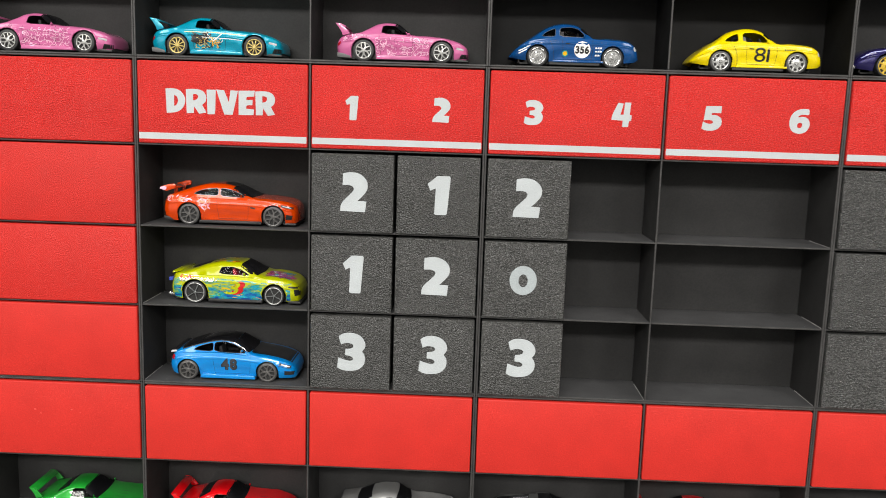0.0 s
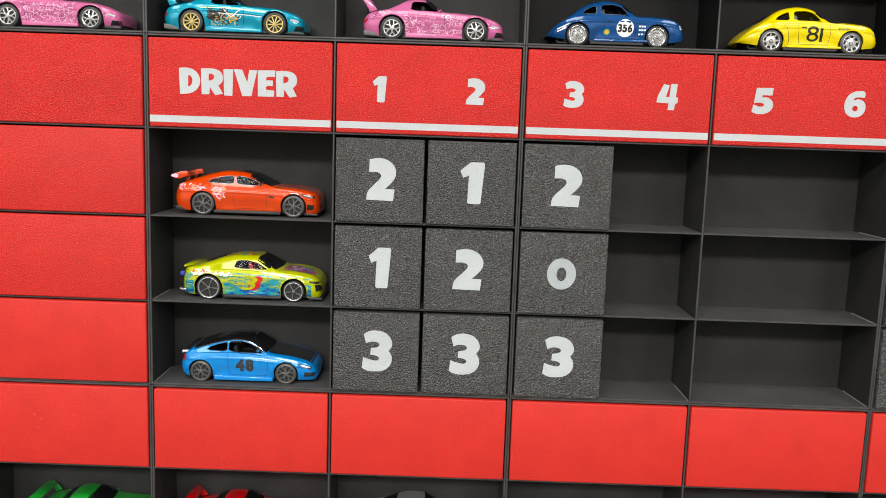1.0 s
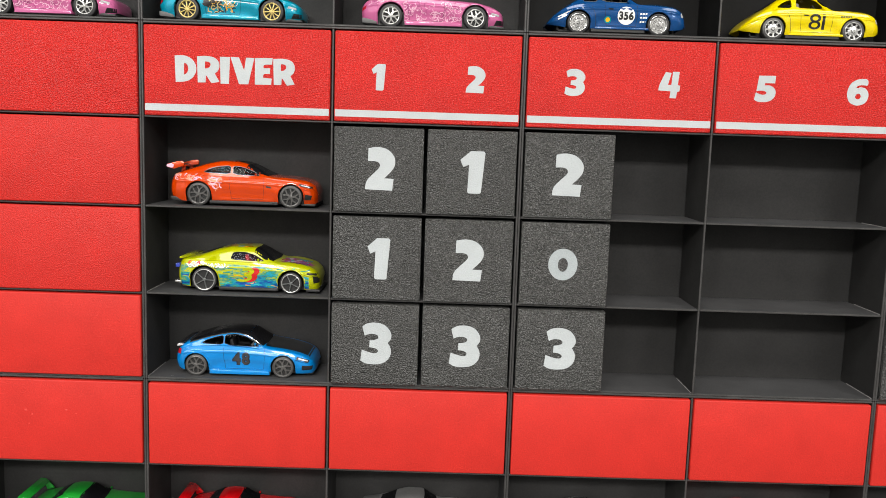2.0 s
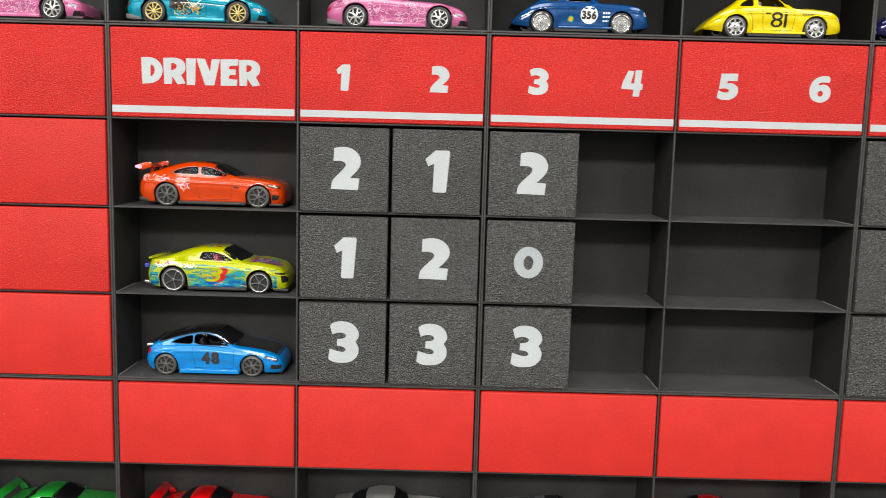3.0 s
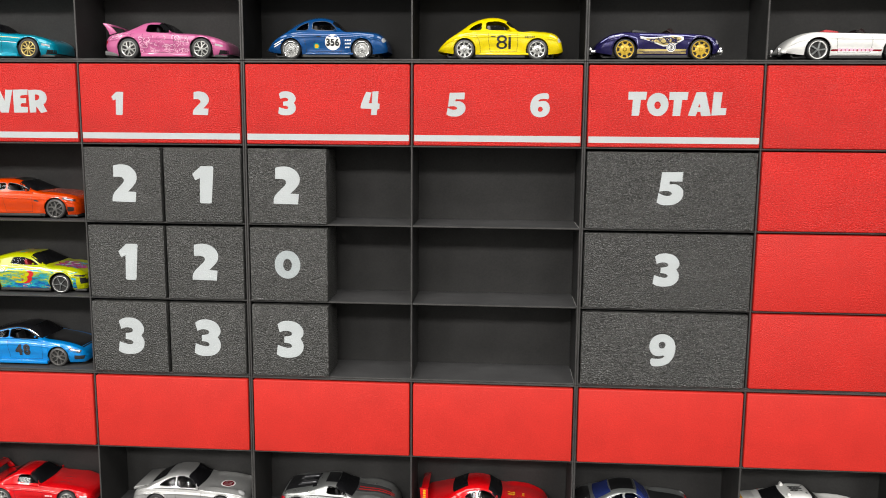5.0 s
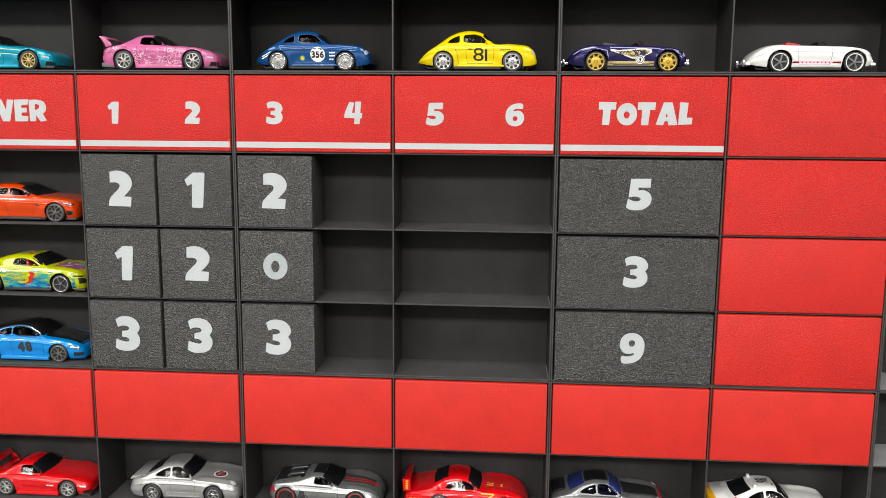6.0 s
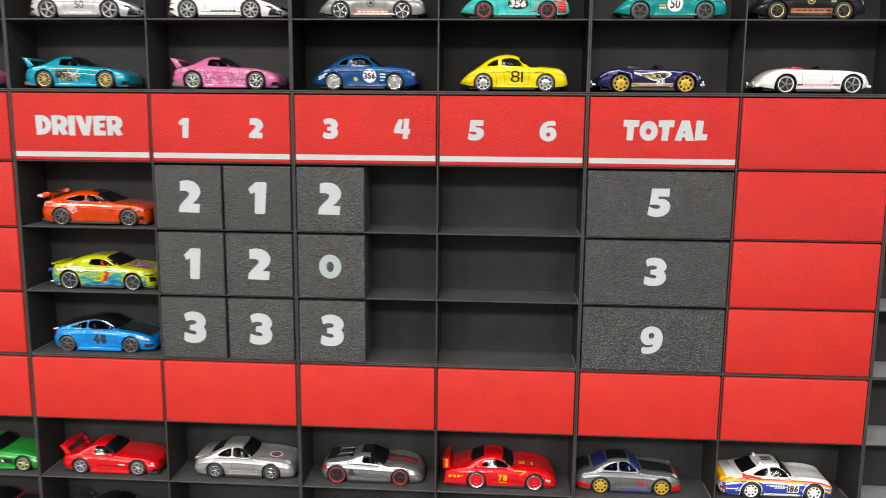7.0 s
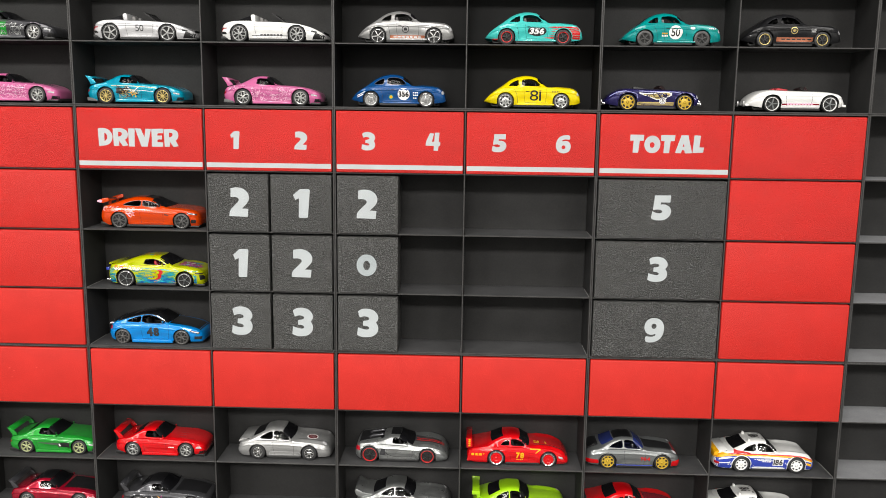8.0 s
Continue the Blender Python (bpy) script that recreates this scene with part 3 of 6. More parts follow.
# Side lines of each kind of car, in millimetres from its tail: roof line, sill line, shoulder line.
KINDS = {
    "roadster": dict(ridge=0.5, L=64, W=28.2, axles=(13.2, 51.0), r=(5.2, 5.2), arch=5.95,
        top=[(0, 9.2), (0.8, 10.8), (3, 12.4), (8, 13.5), (11.5, 14.4), (15.5, 16.6), (19.5, 18.6), (24, 19.3), (28.8, 18.9), (32.2, 16.8), (36, 13.8), (40, 13.2), (47, 12.7), (55.5, 11.4), (60.3, 9.9), (62.5, 8.8), (63.6, 7.4), (64, 5.4)],
        bot=[(0, 4.5), (1.5, 2.8), (5, 1.7), (58, 1.7), (62, 1.9), (64, 3.0)],
        belt=[(0, 8.4), (3, 11.0), (10, 12.4), (20, 12.9), (36, 12.0), (45, 10.9), (55, 9.8), (61.5, 7.8), (63.4, 6.2), (64, 4.8)],
        side=[([(21.4, 13.6), (34.4, 13.2)], [(21.9, 17.1), (23.2, 17.7), (28.4, 17.6), (30.8, 16.6), (33.6, 14.2)])],
        shield=(29.0, 36.8), rear=(12.6, 18.6)),
    "oldcoupe": dict(ridge=0.8, L=62.2, W=25.8, axles=(13.5, 49.4), r=(4.95, 4.95), arch=5.5, plan=PLAN_ROUND,
        top=[(0, 5.2), (1, 6.6), (2.8, 8.5), (7.1, 12.0), (12.5, 15.7), (17.2, 18.9), (22, 20.7), (27, 21.4), (31.4, 20.9), (35.2, 19.2), (38.2, 16.2), (40.6, 14.3), (48, 13.8), (55, 13.2), (58.8, 12.2), (60.9, 10.4), (61.8, 8.0), (62.2, 5.0)],
        bot=[(0, 4.4), (3, 3.8), (7, 3.1), (12, 2.5), (52, 2.5), (56, 2.8), (60, 3.3), (62.2, 4.2)],
        belt=[(0, 4.9), (2.8, 7.8), (7, 10.7), (14, 12.9), (24, 13.6), (37, 13.5), (49, 12.8), (56, 12.1), (59.8, 10.3), (61.5, 7.6), (62.2, 4.6)],
        side=[([(15.2, 14.5), (21.9, 14.5)], [(17.2, 16.4), (19.6, 17.7), (21.9, 18.5)]), ([(23.9, 14.6), (36.4, 14.4)], [(24.0, 18.7), (29.6, 19.2), (33.2, 18.2), (35.6, 15.9)])],
        shield=(35.0, 40.4), rear=(9.4, 16.0), rear_inset=0.55),
    "speedster": dict(L=62, W=25.8, axles=(15.5, 51.9), r=(5.1, 5.1), arch=6.0, plan=PLAN_ROUND,
        top=[(0, 5.0), (1.2, 7.2), (5, 11.0), (11, 13.7), (16, 14.3), (20, 14.0), (40, 13.6), (46, 13.5), (55, 12.6), (59.6, 11.0), (61.3, 8.6), (62, 6.0)],
        bot=[(0, 4.4), (3, 3.7), (8, 2.9), (12, 2.5), (52, 2.5), (56, 2.9), (59.5, 3.4), (62, 4.4)],
        belt=[(0, 4.4), (3, 8.0), (9, 11.6), (16, 12.8), (40, 12.4), (50, 12.0), (57, 10.8), (60.5, 8.4), (62, 5.4)], side=[], open=(19.0, 37.5)),
    "targa": dict(L=68.5, W=29.0, axles=(12.3, 49.7), r=(5.5, 5.4), arch=6.0,
        top=[(0, 8.5), (0.8, 10.8), (3, 12.6), (9, 13.9), (17, 14.2), (24, 13.6), (33, 13.5), (40.6, 13.2), (51, 12.1), (58.5, 10.2), (63.5, 8.0), (67, 6.0), (68.5, 4.2)],
        bot=[(0, 4.6), (1.5, 2.8), (5, 1.8), (62, 1.8), (66, 1.9), (68.5, 2.6)],
        belt=[(0, 7.6), (3, 11.2), (10, 12.7), (24, 12.6), (40, 12.2), (51, 11.1), (59, 9.2), (65, 6.2), (68.5, 3.8)], side=[], open=(21.0, 38.0)),
    "sedan": dict(ridge=0.6, L=67.5, W=29.6, axles=(12.0, 54.4), r=(5.3, 5.2), arch=5.9,
        top=[(0, 11.0), (0.8, 14.0), (4, 15.5), (9, 17.4), (16, 19.7), (22, 20.7), (28, 20.6), (33.6, 19.6), (38, 17.7), (42.5, 15.3), (46.5, 14.2), (57, 13.0), (63.5, 12.0), (66.5, 10.4), (67.5, 7.5)],
        bot=[(0, 4.2), (2, 2.6), (6, 1.9), (62, 1.9), (66, 1.9), (67.5, 2.6)],
        belt=[(0, 10.0), (3, 13.0), (12, 13.8), (28, 13.4), (40, 13.0), (57, 11.7), (64, 10.0), (67.5, 6.8)],
        side=[([(13.4, 15.2), (26.2, 14.6)], [(16.0, 16.8), (20, 18.0), (26.0, 18.5)]), ([(27.1, 14.6), (40.2, 14.1)], [(27.0, 18.5), (31.6, 18.0), (36.8, 16.2)])],
        shield=(34.2, 45.0), rear=(10.5, 16.5), rear_inset=0.5),
    "muscle": dict(ridge=0.8, L=66.5, W=30.2, axles=(12.0, 52.5), r=(5.7, 5.1), arch=6.2,
        top=[(0, 11.5), (1, 15.0), (6, 16.0), (11, 17.4), (17.6, 19.6), (25, 20.9), (33.4, 20.9), (38, 19.4), (42.8, 16.2), (46.4, 14.7), (55, 13.6), (61, 12.3), (65, 10.4), (66.5, 7.5)],
        bot=[(0, 4.2), (2, 2.8), (6, 2.0), (61, 2.0), (65, 2.0), (66.5, 2.8)],
        belt=[(0, 10.5), (3, 13.8), (12, 14.5), (28, 14.4), (44, 13.4), (56, 12.0), (63, 10.0), (66.5, 6.8)],
        side=[([(23.6, 15.2), (39.6, 14.7)], [(24.6, 18.2), (26.4, 18.6), (30.5, 18.6), (34.8, 17.5), (37.6, 16.0)])],
        shield=(35.5, 45.0), rear=(8.0, 17.0), rear_inset=0.5),
    "coupe": dict(L=65.5, W=29.0, axles=(10.0, 50.9), r=(5.1, 5.1), arch=5.85,
        top=[(0, 10.0), (1.3, 13.2), (4, 15.2), (9, 17.2), (15, 19.3), (22, 20.9), (28, 21.3), (34, 20.6), (38, 18.2), (42.6, 14.7), (50, 13.5), (57, 12.0), (61.6, 10.4), (64.3, 8.2), (65.5, 5.6)],
        bot=[(0, 4.2), (2, 2.8), (6, 2.0), (60, 2.0), (64, 2.0), (65.5, 2.8)],
        belt=[(0, 9.2), (3, 12.6), (10, 14.0), (25, 14.4), (40, 13.4), (50, 12.2), (57, 10.9), (62, 8.8), (64.4, 6.8), (65.5, 5.0)],
        side=[([(11.8, 15.1), (22.3, 14.7)], [(14.2, 16.6), (18, 17.9), (22.1, 18.9)]), ([(22.9, 14.7), (39.6, 14.1)], [(22.7, 19.0), (28, 19.6), (33.0, 18.5), (37.0, 16.2)])],
        shield=(34.2, 42.4), rear=(7.0, 15.5)),
    "rearengine": dict(ridge=1.5, L=66, W=29.6, axles=(15.0, 52.0), r=(5.3, 5.3), arch=6.1,
        top=[(0, 8.0), (1, 10.8), (4, 13.0), (9, 14.6), (14, 16.9), (20, 19.8), (25.5, 21.0), (31, 20.9), (35, 19.0), (39.5, 14.9), (44, 13.6), (52, 13.0), (58, 12.2), (62.2, 11.0), (64.4, 9.4), (65.6, 7.3), (66, 5.4)],
        bot=[(0, 4.4), (2, 2.9), (6, 2.2), (60, 2.2), (64, 2.2), (66, 3.0)],
        belt=[(0, 7.2), (3, 10.8), (12, 13.2), (25, 13.7), (39, 13.2), (50, 12.2), (58, 11.1), (63, 9.2), (65.2, 7.2), (66, 5.0)],
        side=[([(15.6, 14.6), (25.4, 14.2)], [(18.6, 16.8), (22.0, 18.4), (25.2, 19.3)]), ([(26.2, 14.2), (38.2, 13.9)], [(26.0, 19.4), (30.6, 19.5), (34.4, 18.0)])],
        shield=(33.2, 40.0), rear=(10.5, 18.5)),
    "supercar": dict(ridge=1.5, L=65, W=30.0, axles=(10.2, 50.5), r=(5.8, 5.3), arch=6.0,
        top=[(0, 9.0), (1, 12.0), (4, 14.0), (10, 15.0), (16, 15.8), (21, 16.8), (25, 18.2), (30, 18.3), (34, 16.8), (38.6, 14.0), (42, 12.8), (46, 12.4), (52, 12.0), (58, 10.6), (62, 8.6), (64, 6.6), (65, 4.5)],
        bot=[(0, 4.4), (2, 2.6), (6, 1.8), (59, 1.8), (63, 1.8), (65, 2.4)],
        belt=[(0, 8.0), (3, 11.6), (12, 13.0), (20, 12.8), (35, 12.0), (50, 11.0), (58, 9.2), (65, 4.0)],
        side=[([(25.8, 13.3), (38.0, 12.8)], [(26.2, 16.6), (27.2, 17.0), (31, 16.8), (34.6, 15.2)])],
        shield=(31.6, 41.4), rear=(17.0, 19.4)),
    "racer": dict(ridge=1.6, L=71, W=30.4, axles=(20.4, 56.6), r=(5.6, 5.3), arch=5.9,
        top=[(0, 9.0), (1, 11.2), (8, 12.8), (14, 14.6), (19, 17.2), (25, 19.9), (31, 20.6), (36, 19.8), (40, 17.4), (43.5, 14.4), (50, 13.6), (57, 12.9), (64, 10.8), (68.6, 8.0), (70.4, 6.0), (71, 4.2)],
        bot=[(0, 4.0), (2, 2.4), (6, 1.8), (66, 1.6), (69, 1.6), (71, 2.2)],
        belt=[(0, 8.2), (4, 11.2), (16, 13.0), (28, 13.4), (43, 12.8), (57, 11.2), (64, 8.2), (69, 5.0), (71, 3.4)],
        side=[([(23.0, 14.2), (29.6, 14.0)], [(24.6, 16.0), (27, 17.2), (29.4, 17.8)]), ([(30.4, 14.0), (41.4, 13.7)], [(30.3, 18.0), (34, 18.1), (37.4, 16.8)])],
        shield=(37.0, 43.8), rear=(16.5, 24.5)),
}


def resample(points, n):
    """n points spread evenly along a polyline."""
    p = np.array(points, float)
    d = np.r_[0, np.cumsum(np.hypot(*np.diff(p, axis=0).T))]
    return np.stack([np.interp(np.linspace(0, d[-1], n), d, p[:, k]) for k in range(2)], 1)


# Dark colour that paints in the shade of panel gaps and creases.
SHADE_LINE = material("panel_shade_line", (0.018, 0.018, 0.019), 0.5, spec=0.1)


def rounded_once(points):
    """A closed line with its corners cut a little."""
    p = np.array(points, float)
    q = np.roll(p, -1, axis=0)
    return np.stack([0.84 * p + 0.16 * q, 0.16 * p + 0.84 * q], 1).reshape(-1, 2)


def within(c, p):
    """Whether the point lies inside the closed line, seen from the side."""
    inside = False
    for (x0, z0), (x1, z1) in zip(p, np.roll(p, -1, axis=0)):
        if (z0 > c.z) != (z1 > c.z) and c.x < (x1 - x0) * (c.z - z0) / (z1 - z0) + x0:
            inside = not inside
    return inside


class Car:
    """A toy car under construction: its skin, and what is laid on it. All in millimetres, nose towards +x, near side at -y."""

    def __init__(self, kind, colour, x_rear, row, label, category="toy car", stretch=None, y_near=6.0, wheel=None, yaw=0.0, chassis=None):
        k = dict(KINDS[kind])
        if stretch:                                   # other axle places and length: slide all x to suit
            old, fresh = [0, *k["axles"], k["L"]], [0, stretch[0], stretch[1], stretch[2]]
            def slide(v):
                return float(np.interp(v, old, fresh))
            for line in ("top", "bot", "belt"):
                k[line] = [(slide(x), z) for x, z in k[line]]
            k["side"] = [([(slide(x), z) for x, z in a], [(slide(x), z) for x, z in b]) for a, b in k["side"]]
            for span in ("shield", "rear", "open"):
                if span in k:
                    k[span] = tuple(slide(v) for v in k[span])
            k["axles"], k["L"] = stretch[:2], stretch[2]
        if wheel:
            k["r"], k["arch"] = (wheel, wheel), wheel + 0.5
        self.k = k
        self.mid = sum(k["axles"]) / 2
        self.colour = colour
        wb = k["axles"][1] - k["axles"][0]
        y = y_near + k["W"] / 2 - 0.5
        # the floor of the row's compartment carries the wheels
        z = Z_WALL[row + 1] + (DOUBLE if row + 1 in SEAM_ROWS else SINGLE) / 2
        self.thing = empty("toy_car", pose((x_rear + wb / 2) * MM, y * MM, z, 0, 0, yaw))
        tagged(self.thing, label, category, "toy cars")
        self.top, self.bot, self.belt = (curve_through(k[n]) for n in ("top", "bot", "belt"))
        self.skin()
        self.undertray(chassis or BASE)
        self.arch_lips()

    def put(self, name, bm, mat, label="", smooth=True, parent=None):
        """Brings millimetres from the tail to metres from the middle of the wheelbase, and links the mesh."""
        bmesh.ops.transform(bm, matrix=Matrix.Diagonal((MM, MM, MM, 1)) @ Matrix.Translation((-self.mid, 0, 0)), verts=bm.verts)
        return part(name, bm, mat, parent or self.thing, label, smooth)

    def edge(self, x):
        """The lower edge of the skin: the sill, arching over the wheels."""
        z = self.bot(x)
        for a, r in zip(self.k["axles"], self.k["r"]):
            big = self.k["arch"] + (r - self.k["r"][1])
            if abs(x - a) < big:
                z = max(z, r + math.sqrt(big * big - (x - a) ** 2))
        return z

    def section(self, x):
        """Half of the skin's section at x, from its lower edge to the middle of the roof."""
        k = self.k
        plan = curve_through([(a * k["L"], b * k["W"] / 2) for a, b in k.get("plan", PLAN)])
        w, top, zb = plan(x), self.top(x), self.edge(x)
        belt = max(min(self.belt(x), top - 0.35), zb + 0.25)
        flare = sum(0.45 * math.exp(-((x - a) / (k["arch"] * 1.15)) ** 2) for a in k["axles"])
        s = smoothstep((top - belt - 1.6) / 3.2)
        out = []
        (r0, r1), big = k["axles"], k["arch"]
        doors = smoothstep((x - r0 - big - 0.5) / 4) * smoothstep((r1 - big - 0.5 - x) / 4)
        base = self.bot(x)
        for t in np.linspace(0, 1, 34):
            z = zb + (belt - zb) * t
            h = (z - base) / max(belt - base, 0.1)
            bow = 0.115 * ((0.5 - h) / 0.5) ** 1.6 if h < 0.5 else 0.06 * ((h - 0.5) / 0.5) ** 2.2
            crease = (0.42 * math.exp(-((h - 0.80) / 0.045) ** 2) + 0.25 * math.exp(-((h - 0.10) / 0.06) ** 2) * doors - 0.62 * math.exp(-((h - 0.36) / 0.20) ** 2) * doors) if 0.05 < x / k["L"] < 0.95 else 0
            out.append((w * (1 - bow) + crease + flare * smoothstep(h * 1.6) * (1 - 0.6 * h), z))
        y0 = out[-1][0]
        old = "plan" in k
        foot, n = y0 * (0.985 - 0.115 * s), 2.3 + 2.2 * s if old else 3.3 + 2.2 * s
        tumble, rise = (0.25 if old else 0.20) * s, top - belt
        for t in (0.35, 0.75):
            out.append((y0 + (foot - y0) * t, belt + 0.03 * s * rise * t * t))
        for i in range(1, 14):
            phi = math.pi / 2 * i / 13
            y = foot * max(math.cos(phi), 0.0) ** (2 / n)
            h = math.sin(phi) ** (2 / n)
            y *= 1 - tumble * h
            out.append((y, belt + rise * (0.03 * s + (1 - 0.03 * s) * h)))
        if "ridge" in k:                              # front wings stand above the hood between them
            f = k["ridge"] * smoothstep((x - k["shield"][1] - 0.5) / 6) * smoothstep((k["L"] - 1 - x) / 4)
            out = out[:-13] + [(y, z + f * (0.75 * math.exp(-((y / y0 - 0.76) / 0.15) ** 2) - 0.12 * smoothstep(1.3 - 2.2 * y / y0))) for y, z in out[-13:]]
        return out

    def stations(self):
        k = self.k
        xs = set(np.round(np.linspace(0, k["L"], 58), 3))
        xs |= set(np.round([0.25, 0.6, 1.0, k["L"] - 0.25, k["L"] - 0.6, k["L"] - 1.0], 3))
        for a, r in zip(k["axles"], k["r"]):
            big = k["arch"] + (r - k["r"][1])
            xs = {x for x in xs if not (a - big - 0.4 < x < a + big + 0.4)}
            for t in np.linspace(0, math.pi, 19):
                xs.add(round(a - big * math.cos(t), 3))
            xs |= {round(a - big - 0.02, 3), round(a + big + 0.02, 3)}
        return sorted(xs)

    def skin(self):
        bm, rings = bmesh.new(), []
        for x in self.stations():
            half = self.section(x)
            ring = [bm.verts.new((x, -y, z)) for y, z in half] + [bm.verts.new((x, y, z)) for y, z in reversed(half[:-1])]
            rings.append(ring)
        for a, b in zip(rings, rings[1:]):
            for i in range(len(a) - 1):
                bm.faces.new((a[i], a[i + 1], b[i + 1], b[i]))
        bm.faces.new(list(reversed(rings[0])))
        bm.faces.new(rings[-1])
        bmesh.ops.recalc_face_normals(bm, faces=bm.faces)
        self.tree = BVHTree.FromBMesh(bm)
        for low, high in self.k["side"]:
            self.cut(bm, low, high)
        self.body = self.put("body", bm, PAINTS[self.colour], smooth=48)

    def cut(self, bm, low, high):
        """Opens a side window on both sides of the skin, with an edge turned inwards."""
        p = rounded_once([*low, *high[::-1]])
        (x0, z0), (x1, z1) = p.min(axis=0) - 1.2, p.max(axis=0) + 1.2

        def near():
            out = []
            for f in bm.faces:
                c = f.calc_center_median()
                if x0 < c.x < x1 and z0 < c.z < z1 and abs(f.normal.y) > 0.25:
                    out.append(f)
            return out
        for a, b in zip(p, np.roll(p, -1, axis=0)):
            faces = near()
            geom = faces + list({e for f in faces for e in f.edges}) + list({v for f in faces for v in f.verts})
            bmesh.ops.bisect_plane(bm, geom=geom, dist=1e-4, plane_co=(a[0], 0, a[1]), plane_no=(b[1] - a[1], 0, a[0] - b[0]))
        gone = [f for f in near() if within(f.calc_center_median(), p)]
        rim = [e for e in {e for f in gone for e in f.edges} if sum(f in gone for f in e.link_faces) == 1]
        bmesh.ops.delete(bm, geom=gone, context="FACES")
        rim = [e for e in rim if e.is_valid]
        made = bmesh.ops.extrude_edge_only(bm, edges=rim)["geom"]
        for v in (v for v in made if isinstance(v, bmesh.types.BMVert)):
            v.co.y -= math.copysign(0.7, v.co.y)

    def cabin(self, mat, seat):
        """The tub, seats, dashboard and steering wheel behind the side windows."""
        k = self.k
        lo = min(x for low, high in k["side"] for x, z in low)
        hi = max(x for low, high in k["side"] for x, z in low)
        sill = min(z for low, high in k["side"] for x, z in low)
        w = k["W"] / 2
        bm = bmesh.new()
        box(lo - 3, hi + 3, -w * 0.80, w * 0.80, sill - 3.4, sill - 2.6, bm=bm)
        box(hi - 1.5, hi + 3.5, -w * 0.76, w * 0.76, sill - 2.8, sill - 0.2, 0.6, bm=bm)
        self.put("interior", bm, mat, "dark plastic interior", smooth=False)
        mid = lo + (hi - lo) * 0.55
        roof = min(self.top(mid) - 2.4, sill + 2.7)
        for y in (-w * 0.40, w * 0.40):
            self.plank("seat", [(mid - 1.2, sill - 2.7), (mid - 2.6, roof - 1.3), (mid - 2.3, roof), (mid - 1.0, roof - 0.1), (mid - 0.2, sill - 1.2), (mid + 4.6, sill - 1.5), (mid + 4.8, sill - 2.7)], y - w * 0.23, y + w * 0.23, seat, 0.4)
        bm = bmesh.new()
        c = Vector((hi - 3.0, -w * 0.40, sill + 0.3))
        rings = []
        for t in np.linspace(0, 2 * math.pi, 17)[:-1]:
            q = c + Vector((-0.5 * math.sin(t), 2.0 * math.cos(t), 1.9 * math.sin(t)))
            rings.append([bm.verts.new(q + Vector((0.22 * math.cos(u), 0.22 * math.sin(u) * math.cos(t), 0.22 * math.sin(u) * math.sin(t)))) for u in (0, 1.57, 3.14, 4.71)])
        for a, b in zip(rings, rings[1:] + rings[:1]):
            for i in range(4):
                bm.faces.new((a[i], a[(i + 1) % 4], b[(i + 1) % 4], b[i]))
        bmesh.ops.recalc_face_normals(bm, faces=bm.faces)
        self.put("steering_wheel", bm, mat)

    def arch_lips(self):
        """Raised rims round the wheel arches."""
        k = self.k
        for a, r in zip(k["axles"], k["r"]):
            big = k["arch"] + (r - k["r"][1])
            for sign in (1, -1):
                bm, prev = bmesh.new(), None
                for th in np.linspace(radians(2), radians(178), 27):
                    row = []
                    for dr, off in ((0.06, 0.02), (0.16, 0.26), (0.38, 0.28), (0.62, 0.0)):
                        x, z = a - (big + dr) * math.cos(th), r + (big + dr) * math.sin(th)
                        q = self.lay((x, z), off, "side") if self.bot(x) + 0.1 < z < self.top(x) - 0.9 else None
                        row.append(bm.verts.new((q.x, sign * q.y, q.z)) if q is not None else None)
                    if prev and all(row) and all(prev) and max(abs(u.co.y - v.co.y) for u, v in zip(row, prev)) < 1.5:
                        for i in range(3):
                            bm.faces.new((prev[i], row[i], row[i + 1], prev[i + 1]) if sign == 1 else (prev[i + 1], row[i + 1], row[i], prev[i]))
                    prev = row
                self.put("arch_lip", bm, PAINTS[self.colour])

    def outline(self, name, low, high, width, mat, off):
        """A line round the sheet between two lines on both sides of the car."""
        p = rounded_once([*low, *high[::-1]]).tolist()
        p.append(p[0])
        for sign in (1, -1):
            ob = self.stroke(name, p, width, mat, off=off, n=70)
            if sign == -1:
                ob.data.transform(Matrix.Diagonal((1, -1, 1, 1)))

    def undertray(self, mat):
        k = self.k
        w, (a, b), (ra, rb) = k["W"] / 2, k["axles"], k["r"]
        bm = bmesh.new()
        end, wide = (4.5, 0.60) if "plan" in k else (0.9, 0.70)
        box(end + 0.7, k["L"] - end - 0.9, -w * wide, w * wide, 1.5, 7.5, bm=bm)
        for x0, x1 in ((a + ra + 0.9, b - rb - 0.9),):
            box(x0, x1, -w * 0.93, w * 0.93, 1.1, 2.6, 0.25, bm=bm)
        box(end, a - ra - 0.9, -w * wide, w * wide, 1.9, 4.0, 0.3, bm=bm)
        box(b + rb + 0.9, k["L"] - end, -w * wide, w * wide, 1.3, 3.2, 0.3, bm=bm)
        self.put("chassis", bm, mat, "dark plastic base" if mat is BASE else "", smooth=False)

    # -- things laid on the skin --
    def lay(self, p, off, way):
        if way == "side":
            hit = self.tree.ray_cast(Vector((p[0], -40, p[1])), Vector((0, 1, 0)))
        else:
            hit = self.tree.ray_cast(Vector((p[0], p[1], 60)), Vector((0, 0, -1)))
        if hit[0] is None:
            return None
        n = hit[1] if hit[1].dot(Vector((0, -1, 0)) if way == "side" else Vector((0, 0, 1))) > 0 else -hit[1]
        return hit[0] + n * off

